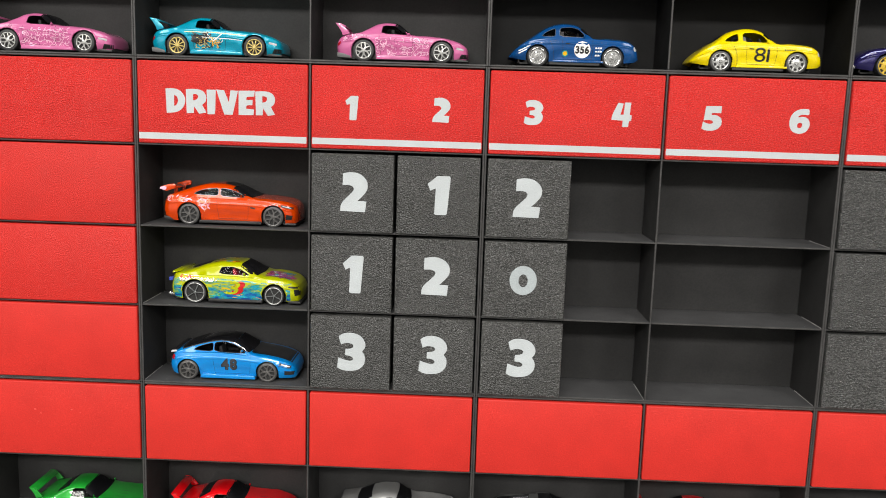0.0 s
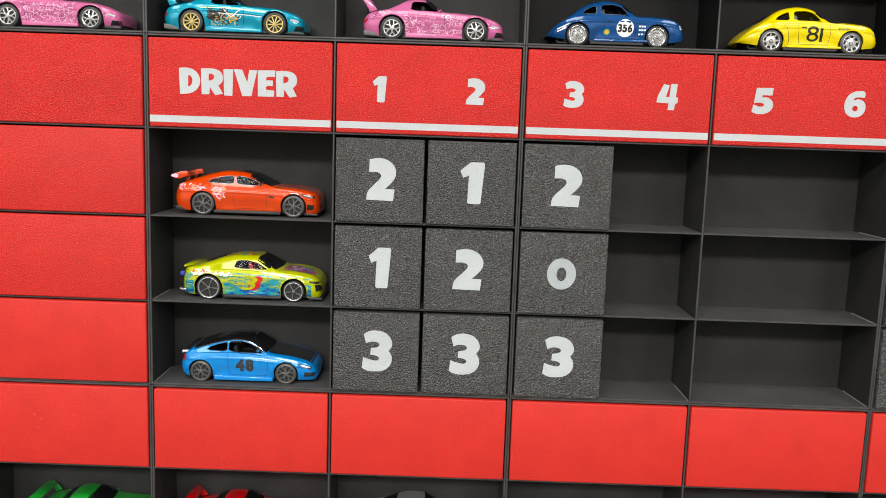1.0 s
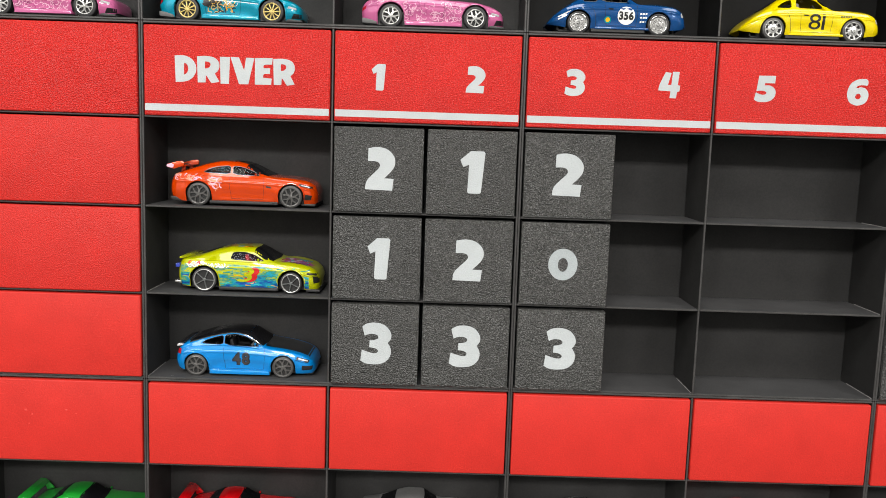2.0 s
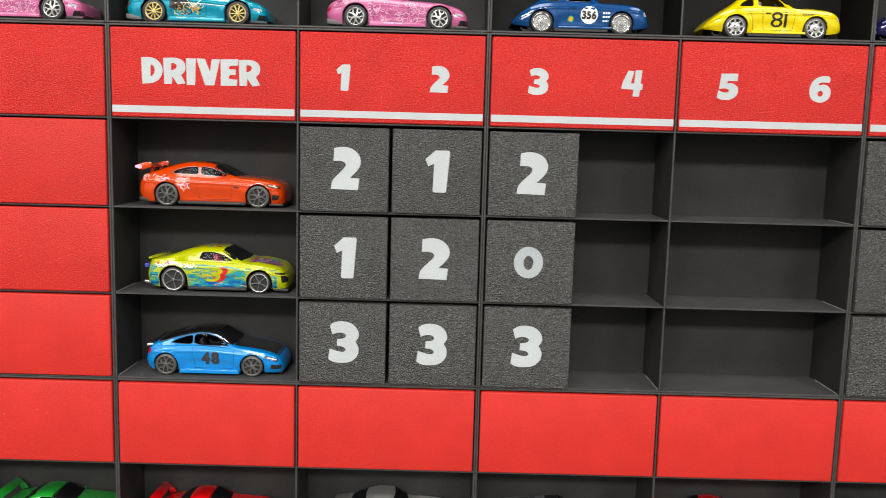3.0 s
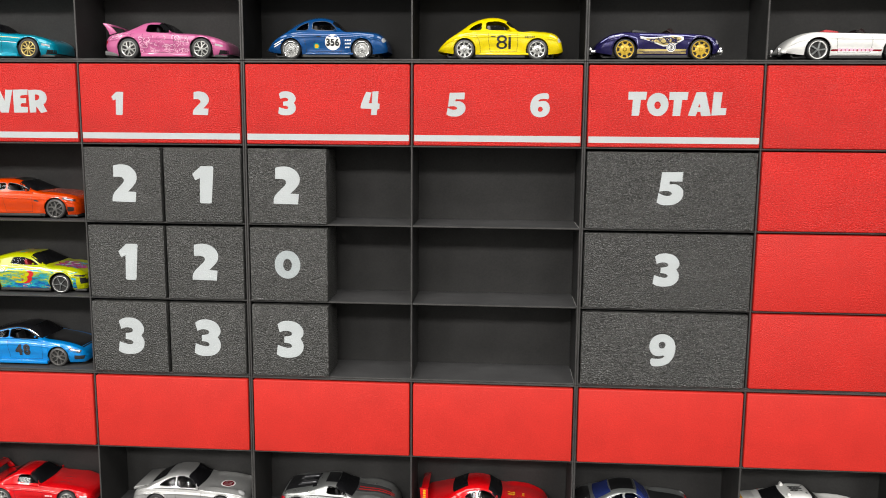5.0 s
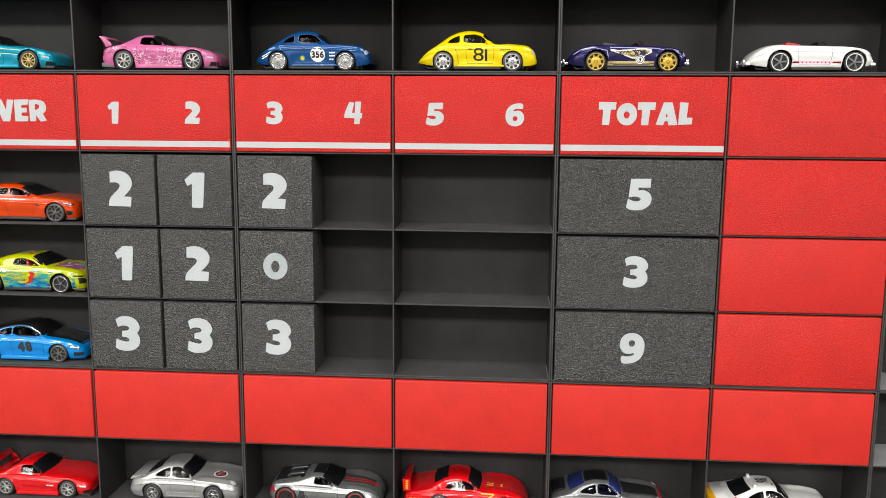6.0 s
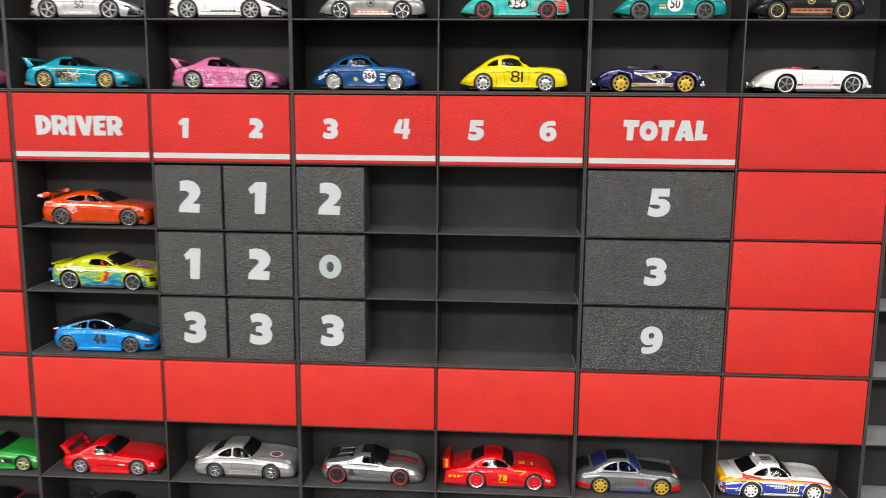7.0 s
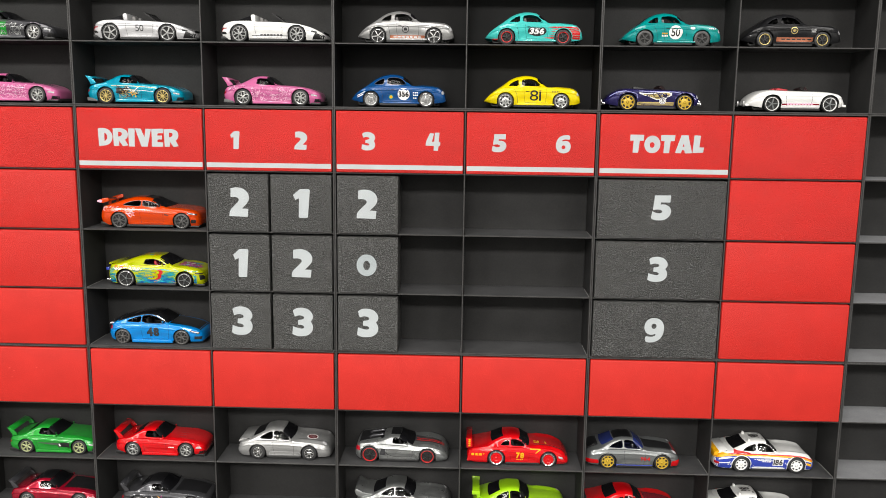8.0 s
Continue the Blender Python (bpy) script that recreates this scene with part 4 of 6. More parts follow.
    def patch(self, name, low, high, mat, way="side", off=0.06, nu=18, nv=8, label="", both=True, pair=False):
        """A sheet between two lines drawn on the side (x, z) or the top (x, y) of the car."""
        a, b = resample(low, nu), resample(high, nu)
        bm = bmesh.new()
        grid = [[None] * nv for _ in range(nu)]
        for i in range(nu):
            for j in range(nv):
                q = self.lay(a[i] + (b[i] - a[i]) * j / (nv - 1), off, way)
                grid[i][j] = bm.verts.new(q) if q is not None else None
        for i in range(nu - 1):
            for j in range(nv - 1):
                quad = (grid[i][j], grid[i + 1][j], grid[i + 1][j + 1], grid[i][j + 1])
                if all(quad) and max(abs(v.co.y - quad[0].co.y) for v in quad) < 6:
                    bm.faces.new(quad)
        if way == "side" and both:
            far = bm.copy()
            for v in far.verts:
                v.co.y = -v.co.y
            other = self.put(name, far, mat, label)
            if pair:
                return other, self.put(name, bm, mat, label)
        return self.put(name, bm, mat, label)

    def band(self, name, x0, x1, low, high, mat, off=0.05, nu=40, nv=4, label="", both=True):
        """A band along the side between two heights (numbers or lists of points)."""
        def line(v):
            return curve_through(v) if isinstance(v, list) else (lambda x: v)
        lo, hi = line(low), line(high)
        xs = np.linspace(x0, x1, nu)
        return self.patch(name, [(x, max(lo(x), self.edge(x) + 0.08)) for x in xs], [(x, max(hi(x), self.edge(x) + 0.12)) for x in xs], mat, off=off, nu=nu, nv=nv, label=label, both=both)

    def stroke(self, name, points, width, mat, way="side", off=0.05, n=24, both=False, label=""):
        """A line of even width drawn on the skin."""
        p = resample(points, n)
        d = np.gradient(p, axis=0)
        d /= np.maximum(np.hypot(d[:, 0], d[:, 1])[:, None], 1e-6)
        side = np.stack([-d[:, 1], d[:, 0]], 1) * width / 2
        bm = bmesh.new()
        prev = None
        for q0, q1 in zip(p - side, p + side):
            a, b = self.lay(q0, off, way), self.lay(q1, off, way)
            cur = (bm.verts.new(a), bm.verts.new(b)) if a is not None and b is not None else None
            if prev and cur:
                bm.faces.new((prev[0], cur[0], cur[1], prev[1]))
            prev = cur
        return self.put(name, bm, mat, label)

    def disc(self, name, x, z, rx, mat, rz=None, off=0.06, way="side", label=""):
        rz = rz or rx
        bm = bmesh.new()
        rings = []
        for q in (0.02, 0.35, 0.7, 1.0):
            ring = []
            for t in np.linspace(0, 2 * math.pi, 25)[:-1]:
                v = self.lay((x + rx * q * math.cos(t), z + rz * q * math.sin(t)), off, way)
                ring.append(bm.verts.new(v) if v is not None else None)
            rings.append(ring)
        for a, b in zip(rings, rings[1:]):
            for i in range(24):
                quad = (a[i], a[(i + 1) % 24], b[(i + 1) % 24], b[i])
                if all(quad):
                    bm.faces.new(quad)
        return self.put(name, bm, mat, label)

    def text(self, words, x, z, high, wide, mat, off=0.1, way="side", name="number", bold=0.04, slant=0.0, turn=0.0, label=""):
        """Numerals printed on the skin."""
        mesh = letter_mesh(words, high, wide, 1.0, bold, False)
        bm = bmesh.new()
        bm.from_mesh(mesh)
        bpy.data.meshes.remove(mesh)
        bmesh.ops.delete(bm, geom=[f for f in bm.faces if max(v.co.y for v in f.verts) > -0.99], context="FACES")
        bmesh.ops.remove_doubles(bm, verts=bm.verts, dist=1e-4)
        bmesh.ops.triangulate(bm, faces=bm.faces)
        for _ in range(3):
            bmesh.ops.subdivide_edges(bm, edges=[e for e in bm.edges if e.calc_length() > 1.0], cuts=1)
            bmesh.ops.triangulate(bm, faces=bm.faces)
        c, s = math.cos(radians(turn)), math.sin(radians(turn))
        for v in bm.verts:
            px, pz = v.co.x + slant * v.co.z, v.co.z
            q = self.lay((x + c * px - s * pz, z + s * px + c * pz), off, way)
            v.co = q if q is not None else (x, 0, z)
        return self.put(name, bm, mat, label, smooth=False)

    def bars(self, x0, x1, z, high, mat, n=6, name="print", off=0.07, seed=1):
        """Small print that cannot be read: a row of bars."""
        rng = random.Random(seed)
        x = x0
        for i in range(n):
            w = (x1 - x0) / n
            self.patch(name, [(x, z - high / 2), (x + w * rng.uniform(0.6, 0.85), z - high / 2)], [(x, z + high / 2), (x + w * rng.uniform(0.6, 0.85), z + high / 2)], mat, off=off, nu=3, nv=3, both=False)
            x += w

    def windows(self, mat=None, shield=None, rear=None, trim=None, seat=None, inside=None):
        mat = mat or GLASS
        k = self.k
        for low, high in k["side"]:
            if trim:
                self.outline("window_frame", low, high, 0.17, trim, 0.10)
            pane = BLUE_PANE if mat is BLUE_GLASS else PANE if mat is CLEAR else SMOKE
            for ob in self.patch("side_window", low, high, pane, off=-0.3, nu=18, nv=6, pair=True):
                ob.visible_shadow = False
        if k["side"]:
            self.cabin(inside or BASE, seat or DARK_SEAT)
        for name, span, m in (("windshield", k.get("shield"), shield or mat), ("rear_window", k.get("rear"), rear or mat)):
            if not span:
                continue
            a, b = span if name == "windshield" else span[::-1]
            ends = []
            inset_ = k.get("rear_inset", 0.74) if name == "rear_window" else 0.93
            for x, inset in ((a, inset_), (b, inset_)):
                ring = self.section(x)
                belt = self.belt(x)
                # half the width of the roof there
                y = max(p[0] for p in ring if p[1] >= belt + 0.45 * max(self.top(x) - belt, 0.2)) * inset
                ends.append(y)
            bend = 1.2 if name == "windshield" else -0.8
            low = [(b - bend * (t * t), ends[1] * t) for t in np.linspace(-1, 1, 15)]
            high = [(a - bend * 0.8 * (t * t), ends[0] * t) for t in np.linspace(-1, 1, 15)]
            self.patch(name, low, high, m, way="top", off=0.08, nu=22, nv=8)

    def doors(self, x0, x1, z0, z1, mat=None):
        mat = mat or SHADE_LINE
        # The door gaps are not cut: dark strokes paint their shade.
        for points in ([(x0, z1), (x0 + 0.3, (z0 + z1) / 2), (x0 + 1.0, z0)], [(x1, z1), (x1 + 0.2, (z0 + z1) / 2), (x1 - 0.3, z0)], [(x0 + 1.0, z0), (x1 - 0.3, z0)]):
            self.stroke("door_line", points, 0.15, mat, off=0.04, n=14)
        self.stroke("door_handle", [(x0 + 1.3, z1 - 1.3), (x0 + 3.2, z1 - 1.35)], 0.45, PAINTS[self.colour], off=0.22, n=6)

    def lamps(self, front=(0.955, 0.55), rear=True, mat=LENS):
        k = self.k
        xf = k["L"] * front[0]
        zf = self.edge(xf) + (self.top(xf) - self.edge(xf)) * front[1]
        self.patch("headlight", [(xf - 2.6, zf + 0.1), (xf + 1.2, zf - 0.5)], [(xf - 2.2, zf + 1.0), (xf + 1.0, zf + 0.4)], mat, off=0.1, nu=8, nv=5)
        if rear:
            self.patch("tail_light", [(0.25, self.top(0.3) - 2.9), (1.9, self.top(1.5) - 3.4)], [(0.25, self.top(0.3) - 1.5), (2.2, self.top(1.5) - 1.9)], TAIL, off=0.1, nu=8, nv=4)

    def mirror(self, x, z):
        q = self.lay((x, z), 0.1, "side")
        if q is None:
            return
        for sign in (1, -1):
            bm = bmesh.new()
            bmesh.ops.create_uvsphere(bm, u_segments=10, v_segments=7, radius=1, matrix=Matrix.Translation((x, sign * (q.y - 0.7), z + 0.3)) @ Matrix.Diagonal((0.55, 1.0, 0.6, 1)))
            self.put("mirror", bm, PAINTS[self.colour])

    def plank(self, name, points, y0, y1, mat, bevel=0.2, label=""):
        """A plate with the given side outline, from y0 to y1."""
        bm = bmesh.new()
        low = [bm.verts.new((x, y0, z)) for x, z in points]
        high = [bm.verts.new((x, y1, z)) for x, z in points]
        bm.faces.new(low)
        bm.faces.new(list(reversed(high)))
        for i in range(len(points)):
            j = (i + 1) % len(points)
            bm.faces.new((low[i], high[i], high[j], low[j]))
        bmesh.ops.recalc_face_normals(bm, faces=bm.faces)
        if bevel:
            bmesh.ops.bevel(bm, geom=bm.edges[:], offset=bevel, segments=2, affect="EDGES", profile=0.5)
        return self.put(name, bm, mat, label, smooth=35)

    def wheels(self, rim, spokes=5, style="split", tyre=TYRE, depth=4.2, ratio=0.74, lip=None):
        k = self.k
        for a, r in zip(k["axles"], k["r"]):
            drum, band_, face = wheel_meshes(r, ratio, spokes, style, rim, tyre, depth, lip)
            for sign in (1, -1):
                y = sign * (k["W"] / 2 - depth / 2 - 0.15)
                m = pose((a - self.mid) * MM, -y * MM, r * MM, 0, 0, 0 if sign == 1 else 180) @ pose(0, 0, 0, 0, random.uniform(0, 360), 0)
                wheel = share("wheel", drum, self.thing, m)
                share("tyre", band_, wheel, Matrix())
                share("rim", face, wheel, Matrix())


WHEELS = {}


def lathe(profile, n, bm):
    """Turns (radius, y) points round the y axis."""
    rings = [[bm.verts.new((r * math.cos(2 * math.pi * i / n), y, r * math.sin(2 * math.pi * i / n))) for i in range(n)] for r, y in profile]
    for a, b in zip(rings, rings[1:]):
        for i in range(n):
            bm.faces.new((a[i], b[i], b[(i + 1) % n], a[(i + 1) % n]))
    return rings


def wheel_meshes(r, ratio, spokes, style, rim, tyre, depth, lip):
    """The drum, tyre and rim of a wheel; outer face towards -y, the axle along y."""
    key = (r, ratio, spokes, style, rim.name, tyre.name, depth, lip.name if lip else "")
    if key in WHEELS:
        return WHEELS[key]
    ri, h = r * ratio, depth / 2

    def mesh(name, bm, mats, smooth):
        bmesh.ops.recalc_face_normals(bm, faces=bm.faces)
        bmesh.ops.scale(bm, vec=(MM, MM, MM), verts=bm.verts)
        data = bpy.data.meshes.new(name)
        bm.to_mesh(data)
        bm.free()
        for m in mats:
            data.materials.append(m)
        data.polygons.foreach_set("use_smooth", [True] * len(data.polygons))
        data.set_sharp_from_angle(angle=radians(smooth))
        return data
    bm = bmesh.new()
    rings = lathe([(ri * 0.99, -h + 0.95), (ri * 0.99, h - 0.1)], 24, bm)
    bm.faces.new(rings[0]), bm.faces.new(rings[1])
    drum = mesh("wheel", bm, (WHEEL_DARK,), 30)
    bm = bmesh.new()
    rings = lathe([(ri, h - 0.3), (ri, h), (r - 0.5, h), (r - 0.12, h - 0.25), (r, h - 0.6), (r, -h + 0.6), (r - 0.12, -h + 0.22), (r - 0.45, -h + 0.02), (ri + 0.15, -h), (ri, -h + 0.12), (ri, -h + 0.9)], 36, bm)
    band_ = mesh("tyre", bm, (tyre,), 35)
    bm = bmesh.new()
    edge_ = 0.8 if lip and style == "disc" else 0.5
    lathe([(ri + 0.02, -h + 0.25), (ri + 0.02, -h + 0.02), (ri - 0.12, -h - 0.04), (ri - 0.34, -h + 0.02), (ri - edge_, -h + 0.35), (ri - edge_, -h + 0.9)], 36, bm)
    if lip:
        for f in bm.faces:
            f.material_index = 1

    def spoke(angle, r0, r1, w0, w1, a1=0.0, y0=0.12, y1=0.30):
        """A tapered spoke from radius r0 at angle to r1 at angle + a1."""
        ends = []
        for rr, ww, aa, yy in ((r0, w0, angle, y0), (r1, w1, angle + a1, y1)):
            c, s = math.cos(aa), math.sin(aa)
            ends.append([bm.verts.new((rr * c - t * s * ww / 2, -h + yy + d, rr * s + t * c * ww / 2)) for t, d in ((-1, 0.18), (-0.6, 0), (0.6, 0), (1, 0.18), (1, 0.7), (-1, 0.7))])
        for i in range(6):
            j = (i + 1) % 6
            bm.faces.new((ends[0][i], ends[0][j], ends[1][j], ends[1][i]))
        bm.faces.new(ends[0]), bm.faces.new(ends[1])
    for i in range(spokes):
        a = 2 * math.pi * i / spokes
        if style == "split":
            spoke(a, 0.35, ri * 0.50, 1.05, 1.0)
            spoke(a - 0.03, ri * 0.42, ri - 0.2, 0.72, 0.66, -0.33)
            spoke(a + 0.03, ri * 0.42, ri - 0.2, 0.72, 0.66, 0.33)
        elif style == "double":
            spoke(a - 0.16, 0.4, ri - 0.2, 0.45, 0.5, -0.02)
            spoke(a + 0.16, 0.4, ri - 0.2, 0.45, 0.5, 0.02)
        elif style == "thin":
            spoke(a, 0.4, ri - 0.2, 0.42, 0.58)
        elif style == "steel":
            spoke(a, ri * 0.45, ri - 0.2, 0.80, 0.95, 0.0, 0.45, 0.35)
        elif style == "dish":
            spoke(a, 0.5, ri - 0.3, 0.9, 1.0, 0.0, 0.5, 0.45)
        elif style == "disc":
            spoke(a, ri * 0.46, ri * 0.60, 0.5, 0.5, 0.0, 0.30, 0.40)
        else:
            spoke(a, 0.4, ri - 0.2, 0.8, 0.95)
    if style == "steel":                              # a pressed disc with holes near its rim
        lathe([(0.9, -h + 0.40), (ri * 0.52, -h + 0.50), (ri * 0.60, -h + 0.62), (ri * 0.60, -h + 1.0)], 24, bm)
    if style == "disc":                               # a closed deep dish of rings
        lathe([(0.7, -h + 0.55), (ri * 0.42, -h + 0.62), (ri * 0.48, -h + 0.40), (ri * 0.56, -h + 0.40), (ri * 0.62, -h + 0.78), (ri - 0.75, -h + 0.80), (ri - 0.62, -h + 0.40), (ri - 0.3, -h + 0.15)], 28, bm)
    rings = lathe([(0.0001, -h + 0.02), (0.5, -h + 0.02), (0.72, -h + 0.2), (0.75, -h + 0.8)], 14, bm)
    face = mesh("rim", bm, (rim, lip or rim), 30)
    WHEELS[key] = (drum, band_, face)
    return WHEELS[key]


# -- the cars, row by row --
def roadster(colour, x_rear, row, label, rim, spokes=5, style="split", wing=True, tyre=TYRE, base=BASE, lip=None, wing_mat=None, hood=None):
    car = Car("roadster", colour, x_rear, row, label, chassis=base)
    car.windows()
    if hood:
        car.patch("hood_panel", [(38.6, y) for y in np.linspace(-9.5, 9.5, 9)], [(60.0, y) for y in np.linspace(-7.5, 7.5, 9)], hood, way="top", nu=16, nv=16)
        car.patch("roof_panel", [(15.0, y) for y in np.linspace(-7.5, 7.5, 9)], [(30.0, y) for y in np.linspace(-7.5, 7.5, 9)], hood, way="top", nu=16, nv=12)
    car.doors(20.6, 36.8, 3.4, 12.6)
    car.lamps((0.945, 0.62))
    car.mirror(35.0, 13.2)
    for y in (-1.6, 0, 1.6):
        car.stroke("hood_vent", [(43.5, y * 2.2 - 3), (49.5, y * 2.2 - 3)], 0.35, INK, way="top", n=6)
    car.patch("air_intake", [(59.4, 2.4), (63.6, 2.8)], [(60.6, 4.7), (63.7, 4.6)], INK, nu=8, nv=5)
    car.plank("front_lip", [(57.2, 1.1), (64.2, 1.1), (64.0, 1.9), (57.2, 2.6)], -12.2, 12.2, BASE)
    car.plank("rear_bumper", [(0.3, 1.9), (6.9, 1.5), (6.9, 2.6), (5.6, 3.4), (0.2, 4.2)], -12.6, 12.6, GREY_BASE if base is not BASE else BASE, 0.3)
    car.plank("side_skirt", [(19.4, 1.3), (45.2, 1.3), (44.8, 2.7), (21.0, 3.4), (19.8, 3.0)], -13.8, 13.8, PAINTS[colour], 0.3)
    car.wheels(rim, spokes, style, tyre, lip=lip)
    if wing:
        m = wing_mat or PAINTS[colour]
        for s in (-1, 1):
            car.plank("wing_plate", [(-0.8, 18.1), (2.0, 17.8), (3.8, 16.2), (5.4, 14.6), (6.4, 13.2), (2.8, 12.2), (2.2, 13.8), (0.8, 16.0)], s * 11.6 - 0.45, s * 11.6 + 0.45, m, 0.2)
        car.plank("wing_blade", [(-0.8, 18.1), (2.0, 17.9), (4.2, 16.8), (4.0, 16.4), (1.8, 17.2), (-0.4, 17.5)], -11.2, 11.2, m, 0.12)
    return car


def swirls(car, x0, x1, z0, z1, mats, n, seed, width=0.22, size=1.0, off=0.05):
    """Loose printed scrolls on the side."""
    rng = random.Random(seed)
    for i in range(n):
        x, z, a = rng.uniform(x0, x1), rng.uniform(z0, z1), rng.uniform(0, 6.3)
        pts, turn = [], rng.choice((-1, 1)) * rng.uniform(0.25, 0.6)
        for s in range(9):
            if s and not (x0 <= x <= x1 and z0 <= z <= z1):
                break
            pts.append((x, z))
            x, z, a = x + 0.42 * size * math.cos(a), z + 0.36 * size * math.sin(a), a + turn * rng.uniform(0.4, 1.3)
        if len(pts) < 4:
            continue
        car.stroke("scroll_print", pts, width * rng.uniform(0.6, 1.4), rng.choice(mats), off=off + 0.0015 * i, n=18)


def old_coupe(colour, x_rear, row, label, rim, spokes=5, style="plain", side_mat=None, lip=None, tyre=TYRE, trim=None, bumper=False, rubber=0.70):
    car = Car("oldcoupe", colour, x_rear, row, label)
    car.windows(side_mat or CLEAR, GLASS, GLASS, trim, SEAT, GREY_BASE)
    car.doors(25.2, 39.6, 4.0, 13.0)
    car.disc("headlight", 60.2, 9.6, 0.9, LENS, 1.2)
    for y in np.linspace(-3.4, 3.4, 6):
        car.stroke("engine_grille", [(5.2, y), (9.2, y)], 0.5, INK, way="top", n=8)
    car.plank("sill", [(20.8, 2.4), (45.4, 2.4), (45.0, 3.4), (21.2, 3.4)], -12.5, 12.5, PAINTS[colour], 0.25)
    car.wheels(rim, spokes, style, tyre, ratio=rubber, lip=lip)
    car.mirror(35.6, 14.4)
    # A dark stroke paints in the shade of the rear fender crease.
    car.stroke("fender_line", [(19.2, 12.4), (20.6, 9.6), (21.2, 6.4), (21.4, 3.6)], 0.2, INK, off=0.03, n=14)
    car.stroke("side_vent", [(26.6, 11.2), (28.8, 11.15)], 0.4, INK, off=0.08, n=6)
    return car


# upper row: row -2
car = roadster("gunmetal", -150.6, -2, "dark grey toy sports roadster with green rear and silver prints", RIM, style="split")
car.band("green_side", 0.6, 33.0, 2.4, [(0.6, 9.6), (4, 12.4), (12, 13.4), (33, 12.6)], PAINTS["green"], off=0.05, nu=60, nv=10, label="green rear side")
car.patch("green_deck", [(3.0, y) for y in np.linspace(-10.5, 10.5, 9)], [(29.0, y) for y in np.linspace(-8.0, 8.0, 9)], PAINTS["green"], way="top", off=0.04, nu=16, nv=20)
swirls(car, 18, 46, 3.4, 11.4, [PAINTS["zamac"], PALE, INK, PAINTS["zamac"]], 70, 3, 0.3, 1.4)


def targa(x_rear, label, paint_name, number=False, rim=CHROME):
    car = Car("targa", paint_name, x_rear, -2, label, chassis=BASE)
    m = PAINTS[paint_name]
    # open cockpit, rear canopy, roll bar and windshield
    car.patch("cockpit", [(21.5, y) for y in np.linspace(-9.6, 9.6, 9)], [(38.5, y) for y in np.linspace(-10.4, 10.4, 9)], INK, way="top", off=0.05, nu=14, nv=14)
    car.plank("rear_canopy", [(7.0, 13.5), (12, 15.1), (17, 16.8), (20.4, 17.6), (20.8, 13.2)], -8.6, 8.6, GLASS, 0.8)
    car.plank("roll_bar", [(19.4, 13.2), (18.6, 17.2), (19.4, 18.1), (21.6, 18.0), (22.2, 13.2)], -9.4, 9.4, m, 0.7)
    for y in (-5.0, 5.0):
        for nm, pts in (("seat", [(24.6, 12.5), (24.0, 15.6), (24.8, 16.5), (26.2, 16.0), (27.0, 12.5)]),):
            car.plank(nm, pts, y - 2.2, y + 2.2, SEAT, 0.5)
    for s in (-1, 1):
        car.plank("windshield_post", [(40.4, 13.0), (33.0, 18.5), (33.4, 18.9), (41.4, 13.2)], s * 9.6 - 0.35, s * 9.6 + 0.35, BASE, 0.1)
    car.plank("windshield", [(40.6, 13.0), (33.3, 18.5), (33.5, 18.7), (41.0, 13.1)], -9.2, 9.2, GLASS, 0.0)
    car.plank("windshield_rail", [(33.6, 18.0), (32.8, 18.5), (33.2, 18.9), (34.2, 18.4)], -9.8, 9.8, BASE, 0.1)
    car.doors(22.4, 40.2, 3.4, 12.4)
    car.lamps((0.90, 0.70), mat=INK)
    car.patch("air_intake", [(59.6, 2.2), (67.6, 2.4)], [(61.6, 6.4), (68.0, 4.8)], INK, nu=12, nv=6)
    car.stroke("tail_light_bar", [(0.4, 8.6), (4.2, 8.9)], 0.6, TAIL, off=0.12, n=8)
    car.plank("exhaust_trim", [(0.2, 2.2), (5.0, 1.8), (5.0, 3.4), (0.0, 4.2)], -12.4, 12.4, BASE, 0.3)
    car.patch("vent", [(0.5, 5.2), (4.2, 5.0)], [(0.4, 6.8), (3.4, 6.4)], INK, nu=8, nv=4)
    car.mirror(37.8, 13.6)
    car.wheels(rim, 5, "plain" if number else "split", TYRE, ratio=0.80)
    if number:
        car.text("50", 31.6, 8.4, 4.0, 5.4, INK, bold=0.0)
    return car


targa(-61.9, "silver white toy open-top car, black number 50 on the door", "pearl", True, PAINTS["silver"])
car = targa(22.5, "plain white toy open-top car with silver wheels", "white", False, PAINTS["silver"])
car.stroke("side_stripe", [(20.5, 4.3), (43.5, 4.3)], 0.35, INK, off=0.07, n=30)
car.bars(26.0, 41.0, 4.9, 0.8, PAINTS["gunmetal"], 7, off=0.07)

car = old_coupe("silver", 112.5, -2, "silver old-style toy coupe with red side stripe", CHROME, 5, "plain", rubber=0.80)
car.disc("roundel", 31.2, 9.2, 2.3, INK)
car.disc("roundel_face", 31.2, 9.2, 1.9, PAINTS["silver"], off=0.09)
car.patch("emblem", [(30.2, 8.4), (32.2, 8.4)], [(30.2, 9.9), (32.2, 9.9)], INK, off=0.12, nu=5, nv=4)
car.band("stripe", 21.4, 46.0, 3.6, 5.4, PAINTS["copper"], label="dull red stripe")
car.bars(23.5, 42.0, 4.5, 1.0, PAINTS["silver"], 7)

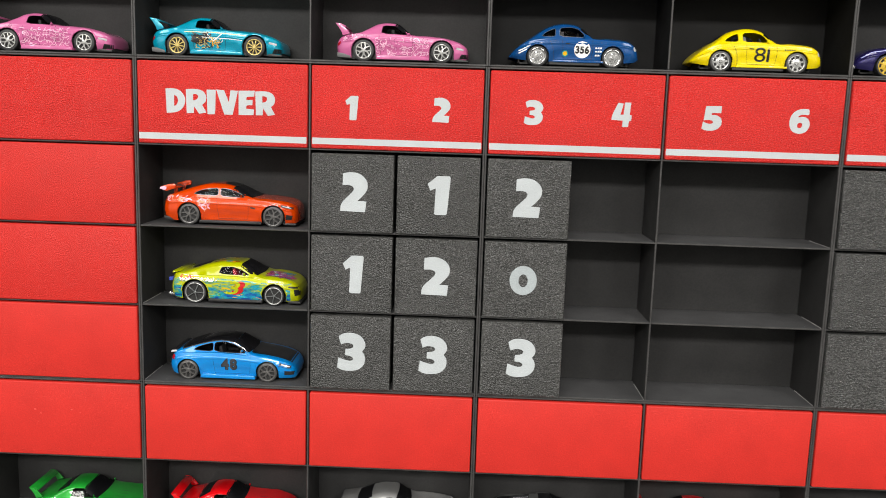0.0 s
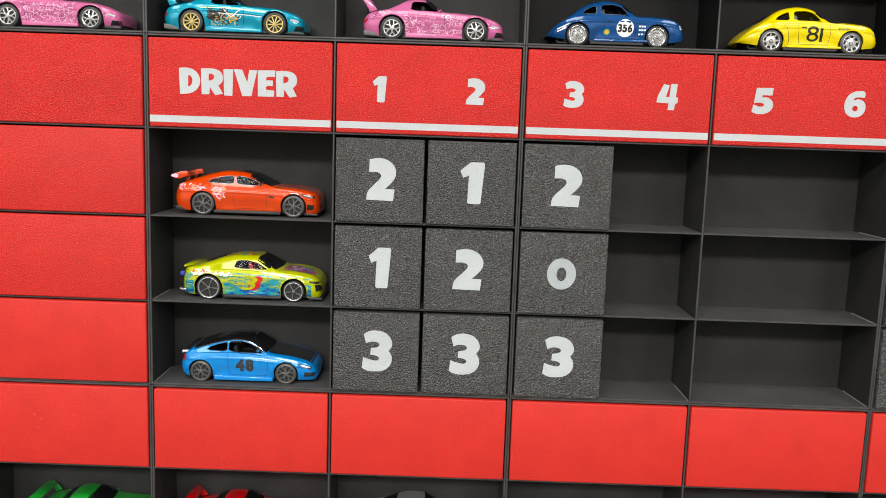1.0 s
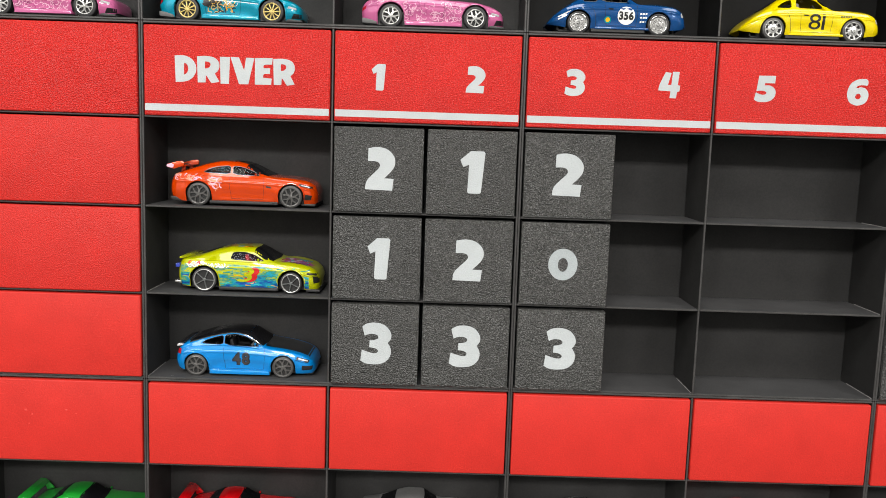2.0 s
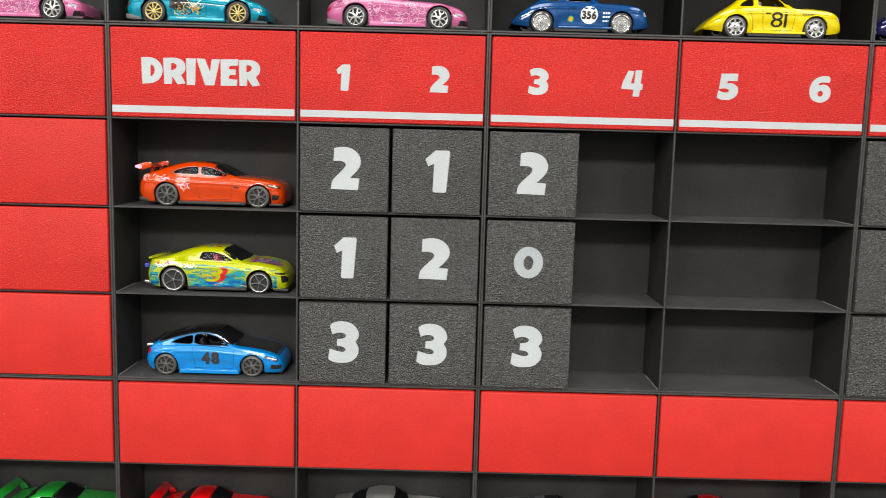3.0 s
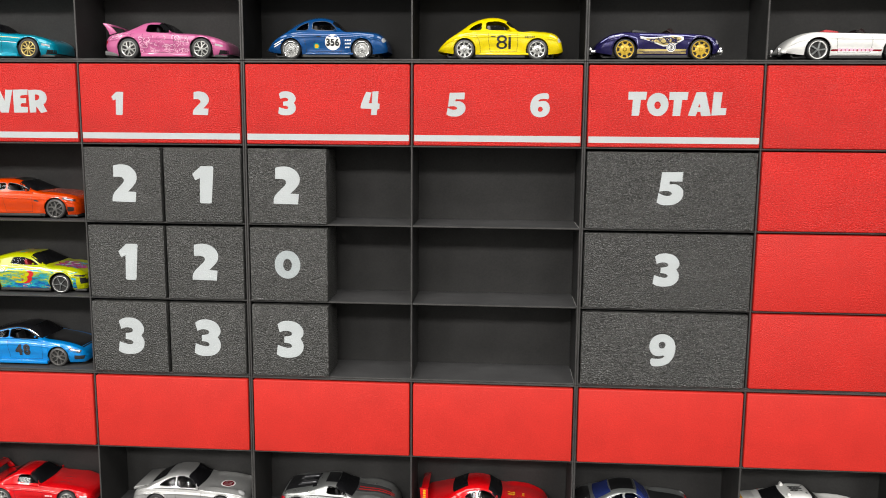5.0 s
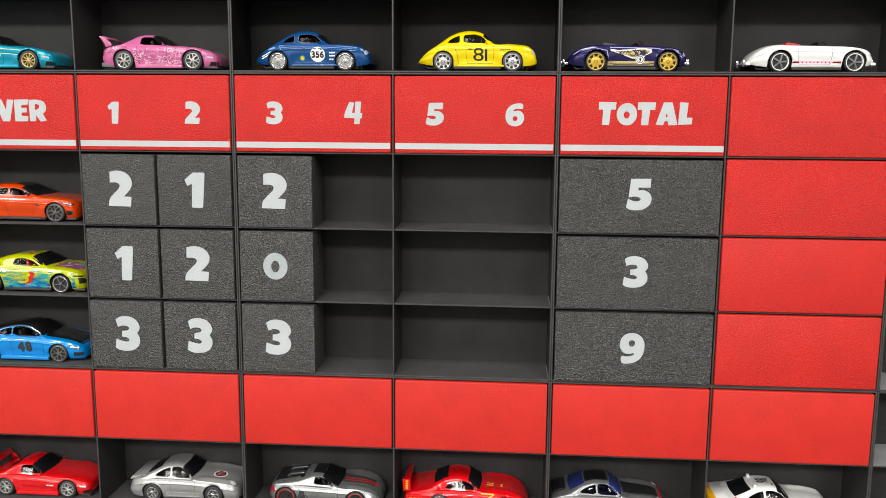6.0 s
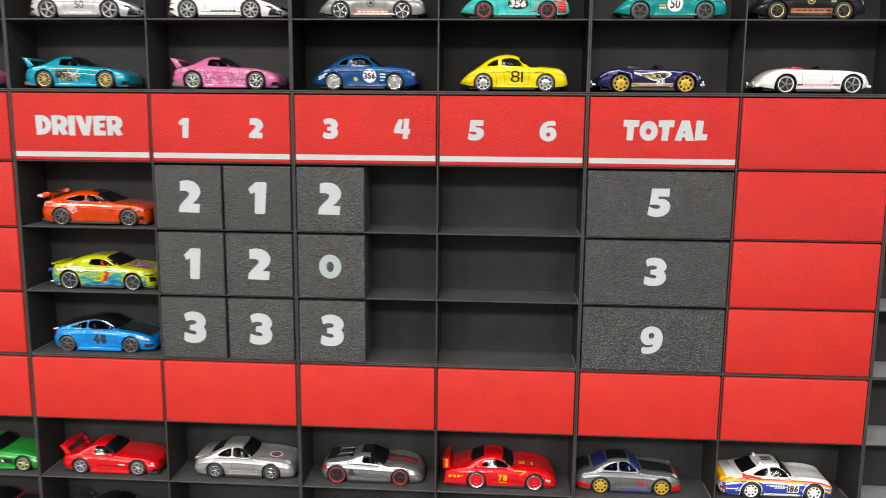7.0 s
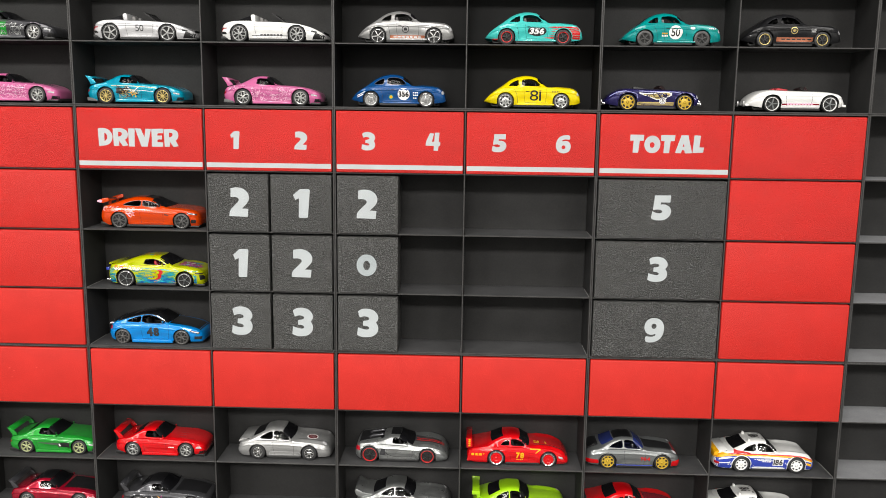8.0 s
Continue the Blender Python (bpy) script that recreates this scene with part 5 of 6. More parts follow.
car = old_coupe("turquoise", 195.1, -2, "turquoise old-style toy coupe, number 356 and red flames", INK, 5, "plain", lip=RUBY)
car.disc("oval_print", 32.8, 8.8, 6.0, INK, 3.1)
car.text("356", 32.8, 8.8, 3.9, 9.2, PALE, slant=0.2, bold=0.05)
for i, (z, x) in enumerate(((11.2, 39.5), (9.9, 41.5), (8.6, 41.2), (7.3, 42.0), (5.9, 40.2), (4.6, 37.0))):
    car.band("flame_print", x, 60.2, [(x, z), (x + 6, z - 0.45), (60.2, z - 0.75)], [(x, z + 0.1), (x + 6, z + 0.45), (60.2, z + 0.45)], RUBY if i % 3 else PAINTS["red"], off=0.05, both=False)
car.band("stripe", 4, 14, 3.0, 3.9, RUBY, both=False)

car = old_coupe("sea", 282.8, -2, "sea green old-style toy coupe, number 50 on white roundel", GREY_TYRE, 5, "plain", tyre=GREY_TYRE)
car.disc("roundel", 32.8, 8.8, 4.3, PALE)
car.text("50", 32.8, 8.8, 5.0, 5.4, INK, bold=0.02)
car.bars(24.2, 28.0, 8.0, 0.9, PAINTS["amber"], 3)
car.bars(24.2, 28.2, 6.6, 0.9, PALE, 4)
car.disc("badge", 43.4, 11.4, 1.5, PALE, 0.8)
car.bars(53.5, 58.5, 11.2, 0.7, PALE, 4)

car = old_coupe("black", 358.1, -2, "black old-style toy coupe with copper stripe and gold wheels", INK, 5, "plain", lip=PAINTS["gold"], side_mat=GLASS, trim=PAINTS["gunmetal"])
car.band("stripe", 20.8, 46.0, 3.8, 6.4, PAINTS["copper"], label="copper stripe")
car.bars(24.0, 43.5, 5.2, 0.8, INK, 6)
car.disc("roundel", 31.6, 10.6, 2.2, PAINTS["gold"])
car.disc("roundel_face", 31.6, 10.6, 1.75, INK, off=0.1)
car.disc("roundel_mark", 31.6, 10.6, 1.1, PAINTS["gold"], 0.7, off=0.14)
car.patch("badge", [(42.4, 9.6), (45.0, 9.6)], [(42.0, 11.6), (45.4, 11.6)], PAINTS["silver"], nu=6, nv=4)

# row -1
car = roadster("pink", -150.8, -1, "pink toy sports roadster with scroll prints and silver wheels", RIM, base=GREY_BASE)
swirls(car, 18.6, 44, 3.2, 11.8, [PAINTS["rose"], PAINTS["plum"], PAINTS["rose"], PAINTS["rose"]], 110, 5, 0.2)
swirls(car, 2, 16, 9.4, 13.4, [PAINTS["rose"], PAINTS["plum"]], 34, 4, 0.2)
car = roadster("teal", -67.1, -1, "teal toy sports roadster with gold wheels and rear wing", PAINTS["gold"], 10, "thin", base=GREY_BASE)
swirls(car, 20.5, 30.5, 6.6, 11.4, [INK, INK, PAINTS["gunmetal"]], 40, 41, 0.8, 1.5)
swirls(car, 22.0, 35.0, 4.0, 9.4, [PAINTS["gold"], PAINTS["amber"], INK], 44, 42, 0.36, 1.3)
swirls(car, 22.0, 38.0, 6.4, 11.2, [PALE, PAINTS["gold"]], 10, 43, 0.26, 1.8)
car.stroke("pin_stripe", [(17, 11.6), (30, 11.7), (44, 10.8), (56, 9.2)], 0.3, PAINTS["gold"], n=40)
car.stroke("pin_stripe", [(28, 11.0), (31, 7.6), (35, 10.8)], 0.4, PALE, off=0.1)
car.stroke("pin_stripe", [(24, 9.4), (38, 8.8), (47, 8.0)], 0.25, PALE, off=0.1, n=30)
car = roadster("pink", 23.9, -1, "pink toy sports roadster with scroll prints and silver wheels", RIM, base=GREY_BASE)
swirls(car, 18.6, 45, 3.2, 11.8, [PAINTS["rose"], PAINTS["plum"], PAINTS["rose"], PAINTS["rose"]], 110, 8, 0.2)
swirls(car, 1.5, 16, 9.0, 13.4, [PAINTS["rose"], PAINTS["plum"]], 34, 9, 0.2)

car = old_coupe("navy", 107.9, -1, "blue old-style toy coupe, number 356 on white roundel", CHROME, 5, "disc", rubber=0.80, side_mat=GLASS, trim=PAINTS["steel"])
car.disc("roundel", 34.8, 8.5, 3.9, PALE)
car.text("356", 34.8, 8.5, 3.7, 6.6, INK, bold=0.05)
car.disc("badge", 26.6, 6.6, 1.5, PAINTS["sea"])
car.disc("badge_face", 26.6, 6.6, 1.0, PAINTS["amber"], off=0.1)
for z in (9.4, 7.8, 6.0):
    car.bars(41.0, 44.4, z, 0.7, PALE, 3, seed=int(z * 10))
for z in (9.5, 8.4):
    car.stroke("fender_stripe", [(4.5, z - 2.2), (9, z), (15.5, z + 1.6)], 0.5, PALE, n=16)

car = old_coupe("yellow", 195.3, -1, "yellow old-style toy coupe with black number 81", RIM, 8, "steel", tyre=GREY_TYRE, rubber=0.78)
car.text("81", 32.8, 8.6, 6.6, 7.2, INK, bold=0.0)
car.bars(43.2, 48.6, 11.0, 0.6, INK, 5)


def speedster(colour, x_rear, label, rim, seat_mat, spokes, style, lip=None, tyre=TYRE, ratio=0.72):
    car = Car("speedster", colour, x_rear, -1, label)
    car.patch("cockpit", [(19.5, y) for y in np.linspace(-8.6, 8.6, 9)], [(38.0, y) for y in np.linspace(-9.0, 9.0, 9)], INK, way="top", off=0.04, nu=14, nv=14)
    for y in (-4.4, 4.4):
        car.plank("seat", [(20.0, 12.0), (19.2, 14.6), (20.4, 15.2), (26.5, 14.3), (27.0, 12.0)], y - 3.0, y + 3.0, seat_mat, 0.5)
    bm, rings = bmesh.new(), []
    for t in np.linspace(-1, 1, 13):
        x, z, up = 42.0 - 3.4 * t * t, 12.9, 3.3 * (1 - 0.45 * t ** 4)
        rings.append([bm.verts.new((x + dx, 8.8 * t, z + dz)) for dx, dz in ((0, 0), (-2.0, up * 0.8), (-2.9, up), (-2.6, up), (-1.6, up * 0.8), (0.4, 0))])
    for p, q in zip(rings, rings[1:]):
        for n in range(6):
            bm.faces.new((p[n], q[n], q[(n + 1) % 6], p[(n + 1) % 6]))
    bm.faces.new(rings[0]), bm.faces.new(rings[-1])
    bmesh.ops.recalc_face_normals(bm, faces=bm.faces)
    car.put("windshield", bm, SCREEN, "low curved tinted windshield")
    car.doors(24.0, 40.6, 4.0, 12.4)
    car.disc("headlight", 60.2, 9.0, 0.9, LENS, 1.2)
    for x0, x1 in ((-1.0, 1.6), (60.4, 63.2)):
        car.plank("bumper", [(x0, 3.6), (x1, 3.4), (x1, 5.0), (x0, 5.2)], -10.6, 10.6, CHROME if colour != "white" else PAINTS["white"], 0.6)
        for y in (-6.0, 6.0):
            car.plank("bumper_guard", [(x0 - 0.3 if x0 < 0 else x1 - 1.2, 3.2), (x0 + 0.9 if x0 < 0 else x1 + 0.3, 3.2), (x0 + 0.9 if x0 < 0 else x1 + 0.3, 6.6), (x0 - 0.3 if x0 < 0 else x1 - 1.2, 6.6)], y - 0.6, y + 0.6, CHROME, 0.3)
    car.wheels(rim, spokes, style, tyre, ratio=ratio, lip=lip)
    return car


car = speedster("purple", 273.9, "dark purple open toy speedster with yellow wheels", PAINTS["ochre"], BASE, 8, "steel", ratio=0.84)
car.band("stripe", 21.5, 45.0, 3.2, 5.4, PAINTS["gold"], label="gold lower stripe")
car.stroke("pin_stripe", [(22.5, 4.3), (45, 4.3)], 0.25, PAINTS["purple"], off=0.08)
low = [(22.8, 10.4), (27, 9.2), (34, 6.6), (39, 7.0), (43.6, 9.8)]
car.patch("flame_print", low, [(22.6, 11.4), (27, 10.8), (33, 11.2), (39, 12.0), (43.4, 11.2)], PALE, off=0.07, both=False, nu=26)
car.patch("flame_face", [(25.5, 9.9), (29, 9.0), (34, 7.3), (38.4, 7.6), (42.4, 9.8)], [(25.5, 10.5), (29, 10.3), (33.4, 10.7), (38.4, 11.4), (42.4, 10.8)], PAINTS["gold"], off=0.1, both=False, nu=26)
swirls(car, 27.0, 41.6, 8.0, 11.0, [INK, PAINTS["purple"]], 60, 51, 0.3, 1.0, 0.13)
car.disc("roundel", 37.8, 6.2, 2.2, PALE, off=0.14)
car.disc("roundel_ring", 37.8, 6.2, 1.8, PAINTS["purple"], off=0.17)
car.disc("roundel_face", 37.8, 6.2, 1.5, PALE, off=0.2)
car.text("3", 37.8, 6.2, 2.0, 1.4, INK, off=0.24)
for pts in ([(4, 8.6), (8, 11.2), (14, 12.2), (21, 10.6), (22, 5.0)], [(22.5, 12.2), (34, 12.0), (45, 11.8), (56, 10.2), (60, 7.6)], [(45.8, 4.0), (46.0, 8.2), (49, 10.6), (55, 10.0), (59, 7.2)]):
    car.stroke("pin_stripe", pts, 0.4, PAINTS["lilac"], n=36)

car = speedster("white", 365.8, "white open toy speedster with red seats and side stripe", PAINTS["steel"], RED_SEAT, 5, "plain", lip=PAINTS["white"], ratio=0.84)
car.band("stripe", 21.6, 45.4, 4.5, 5.4, PAINTS["crimson"], label="dark red side stripe", both=False)
car.bars(25.0, 42.0, 5.2, 1.2, PAINTS["rose"], 9, off=0.09)

# rows 1 to 3: the drivers' cars
car = Car("sedan", "orange", -62.7, 1, "orange toy sedan with rear wing and grey wheels", y_near=6.5, stretch=(13.6, 56.0, 67.6))
car.windows(CLEAR, GLASS, GLASS, PAINTS["steel"], SEAT, BASE)
car.patch("roof_panel", [(29.0, y) for y in np.linspace(-6.0, 6.0, 9)], [(35.6, y) for y in np.linspace(-6.8, 6.8, 9)], INK, way="top", off=0.05, nu=14, nv=12)
car.doors(27.6, 43.4, 3.6, 14.2)
# The rear door gap's shade, drawn as a dark stroke.
car.stroke("door_line", [(16.5, 13.6), (17.6, 9.0), (19.5, 5.0)], 0.14, INK, off=0.03)
car.patch("headlight", [(59.5, 10.3), (65.6, 9.0)], [(60.0, 11.3), (65.8, 10.0)], INK, off=0.09, nu=10, nv=4)
car.patch("headlight_lens", [(60.5, 10.5), (64.6, 9.6)], [(60.8, 10.8), (64.8, 9.85)], LENS, off=0.13, nu=8, nv=3)
car.patch("air_intake", [(61.6, 3.8), (65.0, 4.0)], [(61.8, 6.6), (65.6, 6.0)], INK, off=0.08, nu=8, nv=5)
car.patch("vent", [(44.6, 9.2), (47.2, 8.8)], [(44.6, 10.0), (46.8, 9.6)], INK, off=0.08, nu=5, nv=3)
car.mirror(39.4, 14.6)
for s in (-1, 1):
    car.plank("wing_post", [(3.2, 15.0), (5.0, 15.6), (5.4, 18.2), (3.8, 18.2)], s * 6.0 - 0.4, s * 6.0 + 0.4, PAINTS["orange"], 0.1)
    car.plank("wing_plate", [(-1.8, 17.4), (-1.4, 18.6), (0.8, 19.2), (3.2, 20.0), (5.6, 20.2), (6.4, 19.4), (6.2, 17.8), (4.0, 17.2), (2.0, 16.4), (0.6, 16.6)], s * 12.0 - 0.7, s * 12.0 + 0.7, PAINTS["orange"], 0.35)
car.plank("wing_blade", [(-0.2, 18.6), (2.6, 18.8), (5.8, 18.0), (5.8, 17.6), (2.4, 17.9), (0.0, 17.7)], -12.0, 12.0, PAINTS["orange"], 0.15)
car.plank("wing_plate_print", [(-1.6, 17.5), (-1.3, 18.4), (0.6, 18.9), (1.8, 18.4), (1.6, 17.2), (0.6, 16.9)], -12.80, -12.68, PAINTS["rose"], 0.0)
car.plank("side_skirt", [(18.6, 1.1), (47.8, 1.1), (47.8, 2.2), (18.6, 2.6)], -14.3, 14.3, BASE, 0.3)
car.plank("front_splitter", [(60.6, 1.0), (67.2, 1.0), (67.0, 2.0), (60.4, 2.2)], -12.4, 12.4, BASE, 0.3)
car.plank("rear_diffuser", [(0.4, 2.2), (5.2, 1.6), (5.0, 3.4), (0.0, 4.0)], -12.6, 12.6, BASE, 0.3)
swirls(car, 17.6, 25.0, 9.4, 14.2, [PAINTS["rose"], PAINTS["peach"], PAINTS["peach"]], 40, 21, 0.34, 1.4)
swirls(car, 19.6, 24.4, 6.8, 10.8, [PAINTS["rose"], PAINTS["peach"]], 12, 23, 0.3, 1.3)
swirls(car, 1.5, 15.5, 11.4, 14.6, [PAINTS["rose"], PAINTS["peach"], PAINTS["peach"]], 34, 22, 0.3, 1.3)
car.wheels(DARK_RIM, 5, "split", GREY_TYRE, ratio=0.84)

def brush_print(name):
    """Print of long brush strokes in many colours, bluer towards the sill."""
    mat = material(name, (0.1, 0.4, 0.5), 0.3, coat=0.6)
    nodes, links = mat.node_tree.nodes, mat.node_tree.links
    where, scale, noise = nodes.new("ShaderNodeTexCoord"), nodes.new("ShaderNodeMapping"), nodes.new("ShaderNodeTexNoise")
    scale.inputs["Scale"].default_value = (150, 40, 620)
    scale.inputs["Rotation"].default_value = (0, 0.12, 0)
    noise.inputs["Scale"].default_value, noise.inputs["Detail"].default_value = 1.0, 5
    links.new(where.outputs["Object"], scale.inputs["Vector"])
    links.new(scale.outputs["Vector"], noise.inputs["Vector"])
    split, ramp, add = nodes.new("ShaderNodeSeparateXYZ"), nodes.new("ShaderNodeMapRange"), nodes.new("ShaderNodeMath")
    links.new(where.outputs["Object"], split.inputs["Vector"])
    links.new(split.outputs["Z"], ramp.inputs["Value"])
    for key, v in (("From Min", 0.002), ("From Max", 0.012), ("To Min", -0.16), ("To Max", 0.10)):
        ramp.inputs[key].default_value = v
    links.new(noise.outputs["Fac"], add.inputs[0])
    links.new(ramp.outputs["Result"], add.inputs[1])
    colours = nodes.new("ShaderNodeValToRGB")
    stops = ((0.0, (0.01, 0.03, 0.20)), (0.32, (0.0, 0.06, 0.28)), (0.38, (0.0, 0.20, 0.34)), (0.45, (0.01, 0.28, 0.36)), (0.50, (0.02, 0.22, 0.14)), (0.54, (0.26, 0.38, 0.04)), (0.58, (0.02, 0.26, 0.28)), (0.62, (0.40, 0.43, 0.0)), (1.0, (0.42, 0.44, 0.0)))
    while len(colours.color_ramp.elements) < len(stops):
        colours.color_ramp.elements.new(0.5)
    for e, (at, c) in zip(colours.color_ramp.elements, stops):
        e.position, e.color = at, (*c, 1)
    links.new(add.outputs["Value"], colours.inputs["Fac"])
    links.new(colours.outputs["Color"], nodes["Principled BSDF"].inputs["Base Color"])
    return mat


car = Car("muscle", "lemon", -60.3, 2, "yellow toy muscle coupe with colourful racing prints", y_near=6.5, stretch=(12.8, 53.2, 66.0))
car.windows(CLEAR, GLASS, GLASS, INK, RED_SEAT, BASE)
rng = random.Random(11)
car.band("print_field", 1.4, 61.4, 2.6, [(1.4, 13.0), (14, 12.9), (24, 13.2), (40, 12.4), (52, 10.6), (61.4, 8.0)], brush_print("brush_print"), off=0.07, nu=100, nv=14)
for i in range(70):
    x, z, w = rng.uniform(2, 58), rng.uniform(3.2, 12.0), rng.uniform(1.6, 5)
    car.stroke("brush_mark", [(x, z), (x + w / 2, z + rng.uniform(-0.3, 0.3)), (x + w, z + rng.uniform(-0.9, 0.9))], rng.uniform(0.15, 0.5), PAINTS[rng.choice(("blue", "sea", "lemon", "turquoise", "lemon", "moss", "cyan", "sea", "amber"))], off=0.10 + i * 0.001, n=8)
swirls(car, 5.0, 14.0, 10.6, 14.6, [RUBY, PAINTS["amber"], RUBY], 12, 6, 0.9, 1.4)
car.text("3", 35.2, 8.5, 7.0, 5.6, RUBY, bold=0.05, off=0.24, slant=0.45, name="number_edge")
car.text("3", 32.6, 8.5, 6.8, 6.0, PAINTS["lemon"], bold=0.02, off=0.30, slant=0.45)
swirls(car, 4.6, 24.4, 11.6, 13.6, [PALE], 46, 61, 0.36, 0.9, 0.2)
swirls(car, 50.5, 60.0, 4.6, 9.6, [RUBY, PAINTS["amber"], INK, PALE], 16, 31, 0.4)
for i in range(110):
    x, y = rng.uniform(46.5, 58.5), rng.uniform(-10, 5)
    car.stroke("hood_brush", [(x, y), (x + rng.uniform(1.5, 4), y + rng.uniform(-1.4, 1.4))], rng.uniform(0.8, 2.0), PAINTS[rng.choice(("magenta", "magenta", "magenta", "plum", "magenta", "red", "cyan", "white"))], way="top", off=0.06 + 0.001 * i, n=8)
for i in range(14):
    x, y = rng.uniform(20, 31), rng.uniform(-7, 7)
    car.stroke("roof_print", [(x, y), (x + rng.uniform(2, 4), y + rng.uniform(-1.5, 1.5))], rng.uniform(0.8, 1.8), PAINTS[rng.choice(("red", "amber", "cyan", "red"))], way="top", off=0.06 + 0.002 * i, n=8)
car.patch("grille", [(63.6, 5.2), (66.2, 5.4)], [(63.0, 8.6), (66.2, 8.0)], INK, off=0.1, nu=8, nv=5)
car.patch("headlight", [(60.4, 9.4), (65.4, 8.6)], [(60.6, 10.2), (65.6, 9.6)], INK, off=0.12, nu=8, nv=4)
car.plank("rear_spoiler", [(0.5, 14.8), (4.4, 15.6), (4.6, 15.9), (0.5, 15.9)], -12.0, 12.0, PAINTS["lemon"], 0.3)
car.plank("front_splitter", [(60.0, 1.0), (66.6, 1.0), (66.4, 2.2), (60.0, 2.4)], -12.8, 12.8, BASE, 0.3)
car.plank("side_skirt", [(19.6, 1.1), (46.8, 1.1), (46.8, 2.2), (19.6, 2.5)], -14.5, 14.5, BASE, 0.3)
car.plank("rear_diffuser", [(-2.6, 3.4), (3.0, 2.4), (5.0, 3.0), (-2.2, 4.4)], -10.0, 10.0, CHROME, 0.2)
car.plank("tail_print", [(-1.0, 11.0), (0.9, 11.0), (0.9, 12.8), (-1.0, 12.8)], -13.0, -9.0, PAINTS["blue"], 0.2)
car.mirror(37.6, 15.2)
car.wheels(PAINTS["steel"], 5, "thin", TYRE, ratio=0.86, lip=RIM)

car = Car("coupe", "sky", -64.0, 3, "bright blue toy coupe, black roof and hood, number 48", y_near=5.5)
car.patch("hood_panel", [(42.0, y) for y in np.linspace(-10.6, 10.6, 11)], [(62.8, y) for y in np.linspace(-9.2, 9.2, 11)], GLOSS_BLACK, way="top", off=0.05, nu=18, nv=16)
car.patch("roof_panel", [(5.0, y) for y in np.linspace(-9.4, 9.4, 11)], [(35.0, y) for y in np.linspace(-8.6, 8.6, 11)], GLOSS_BLACK, way="top", off=0.05, nu=18, nv=22)
TRIM = [(6.4, 15.4), (11, 16.7), (16, 18.1), (21, 19.3), (26, 20.0), (30, 19.8), (33.4, 18.9), (36.8, 17.0), (40.4, 14.8)]
car.band("roof_side", 6.4, 35.0, TRIM, [(6.4, 16.0), (16, 19.2), (22, 20.6), (28, 21.0), (35, 19.4)], GLOSS_BLACK, off=0.05, nu=50, nv=6)
car.stroke("roof_trim", TRIM, 0.30, CHROME, off=0.12, n=50)
car.windows(GLASS, GLASS, GLASS, INK)
car.doors(22.8, 42.0, 3.8, 14.4)
car.text("48", 31.2, 8.8, 6.4, 8.4, INK, bold=0.07, off=0.1, name="number_edge")
car.text("48", 31.2, 8.8, 5.6, 7.4, PAINTS["gunmetal"], bold=0.02, off=0.16)
car.patch("headlight", [(56.8, 8.9), (62.6, 7.4)], [(57.4, 10.3), (63.0, 8.6)], INK, off=0.1, nu=10, nv=4)
car.patch("headlight_lens", [(57.8, 9.2), (62.2, 8.0)], [(58.1, 9.8), (62.4, 8.5)], LENS, off=0.16, nu=8, nv=3)
car.plank("side_skirt", [(16.2, 1.2), (44.8, 1.2), (44.4, 3.0), (16.8, 3.3)], -14.5, 14.5, PAINTS["sky"], 0.35)
for z in (4.5, 5.1, 5.7):
    car.stroke("grille_bar", [(60.0, z), (64.0, z - 0.1)], 0.2, PAINTS["gunmetal"], off=0.16, n=8)
car.patch("air_intake", [(59.6, 3.9), (64.2, 4.0)], [(59.8, 6.2), (64.6, 5.8)], INK, off=0.1, nu=8, nv=5)
car.patch("tail_light", [(0.5, 10.2), (2.6, 10.0)], [(0.8, 12.6), (2.8, 12.4)], TAIL, off=0.1, nu=6, nv=5)
car.plank("rear_spoiler", [(0.6, 13.6), (4.2, 15.0), (4.4, 15.5), (0.8, 14.6)], -10.6, 10.6, PAINTS["black"], 0.25)
car.plank("spoiler_end", [(0.4, 13.4), (3.4, 13.9), (3.4, 14.7), (0.7, 14.6)], -12.2, -10.7, PAINTS["pearl"], 0.25)
car.mirror(37.4, 15.2)
car.wheels(DARK_RIM, 5, "split", GREY_TYRE, ratio=0.84)

# row 5
car = roadster("green", -137.8, 5, "green toy sports roadster with rear wing and pale wheels", PALE_RIM, 6, "dish", lip=PALE_RIM)
car.band("stripe", 22, 36, [(22, 8.4), (36, 6.4)], [(22, 8.7), (36, 8.6)], PAINTS["moss"], both=False)
car.patch("side_print", [(35.5, 5.4), (44.5, 5.2)], [(36.5, 8.6), (44.5, 8.8)], INK, off=0.08, both=False)
car.patch("side_mark", [(36.6, 6.0), (38.4, 6.0)], [(36.6, 8.0), (37.4, 8.0)], PALE, off=0.12, both=False, nu=4, nv=4)
car = roadster("red", -61.3, 5, "red toy sports roadster with rear wing and silver wheels", RIM, 5, "split")
car.bars(38.5, 43.0, 7.4, 0.8, PALE, 3)


def round_lamps(car, mat=LENS):
    """Round head lamps set into the ends of the front wings."""
    x, y = car.k["L"] - 4.6, car.k["W"] * 0.345
    for s in (-1, 1):
        car.disc("headlight_ring", x, s * y, 2.0, PAINTS[car.colour], 2.0, way="top", off=0.16)
        car.disc("headlight", x + 0.1, s * y, 1.6, mat, 1.6, way="top", off=0.24)


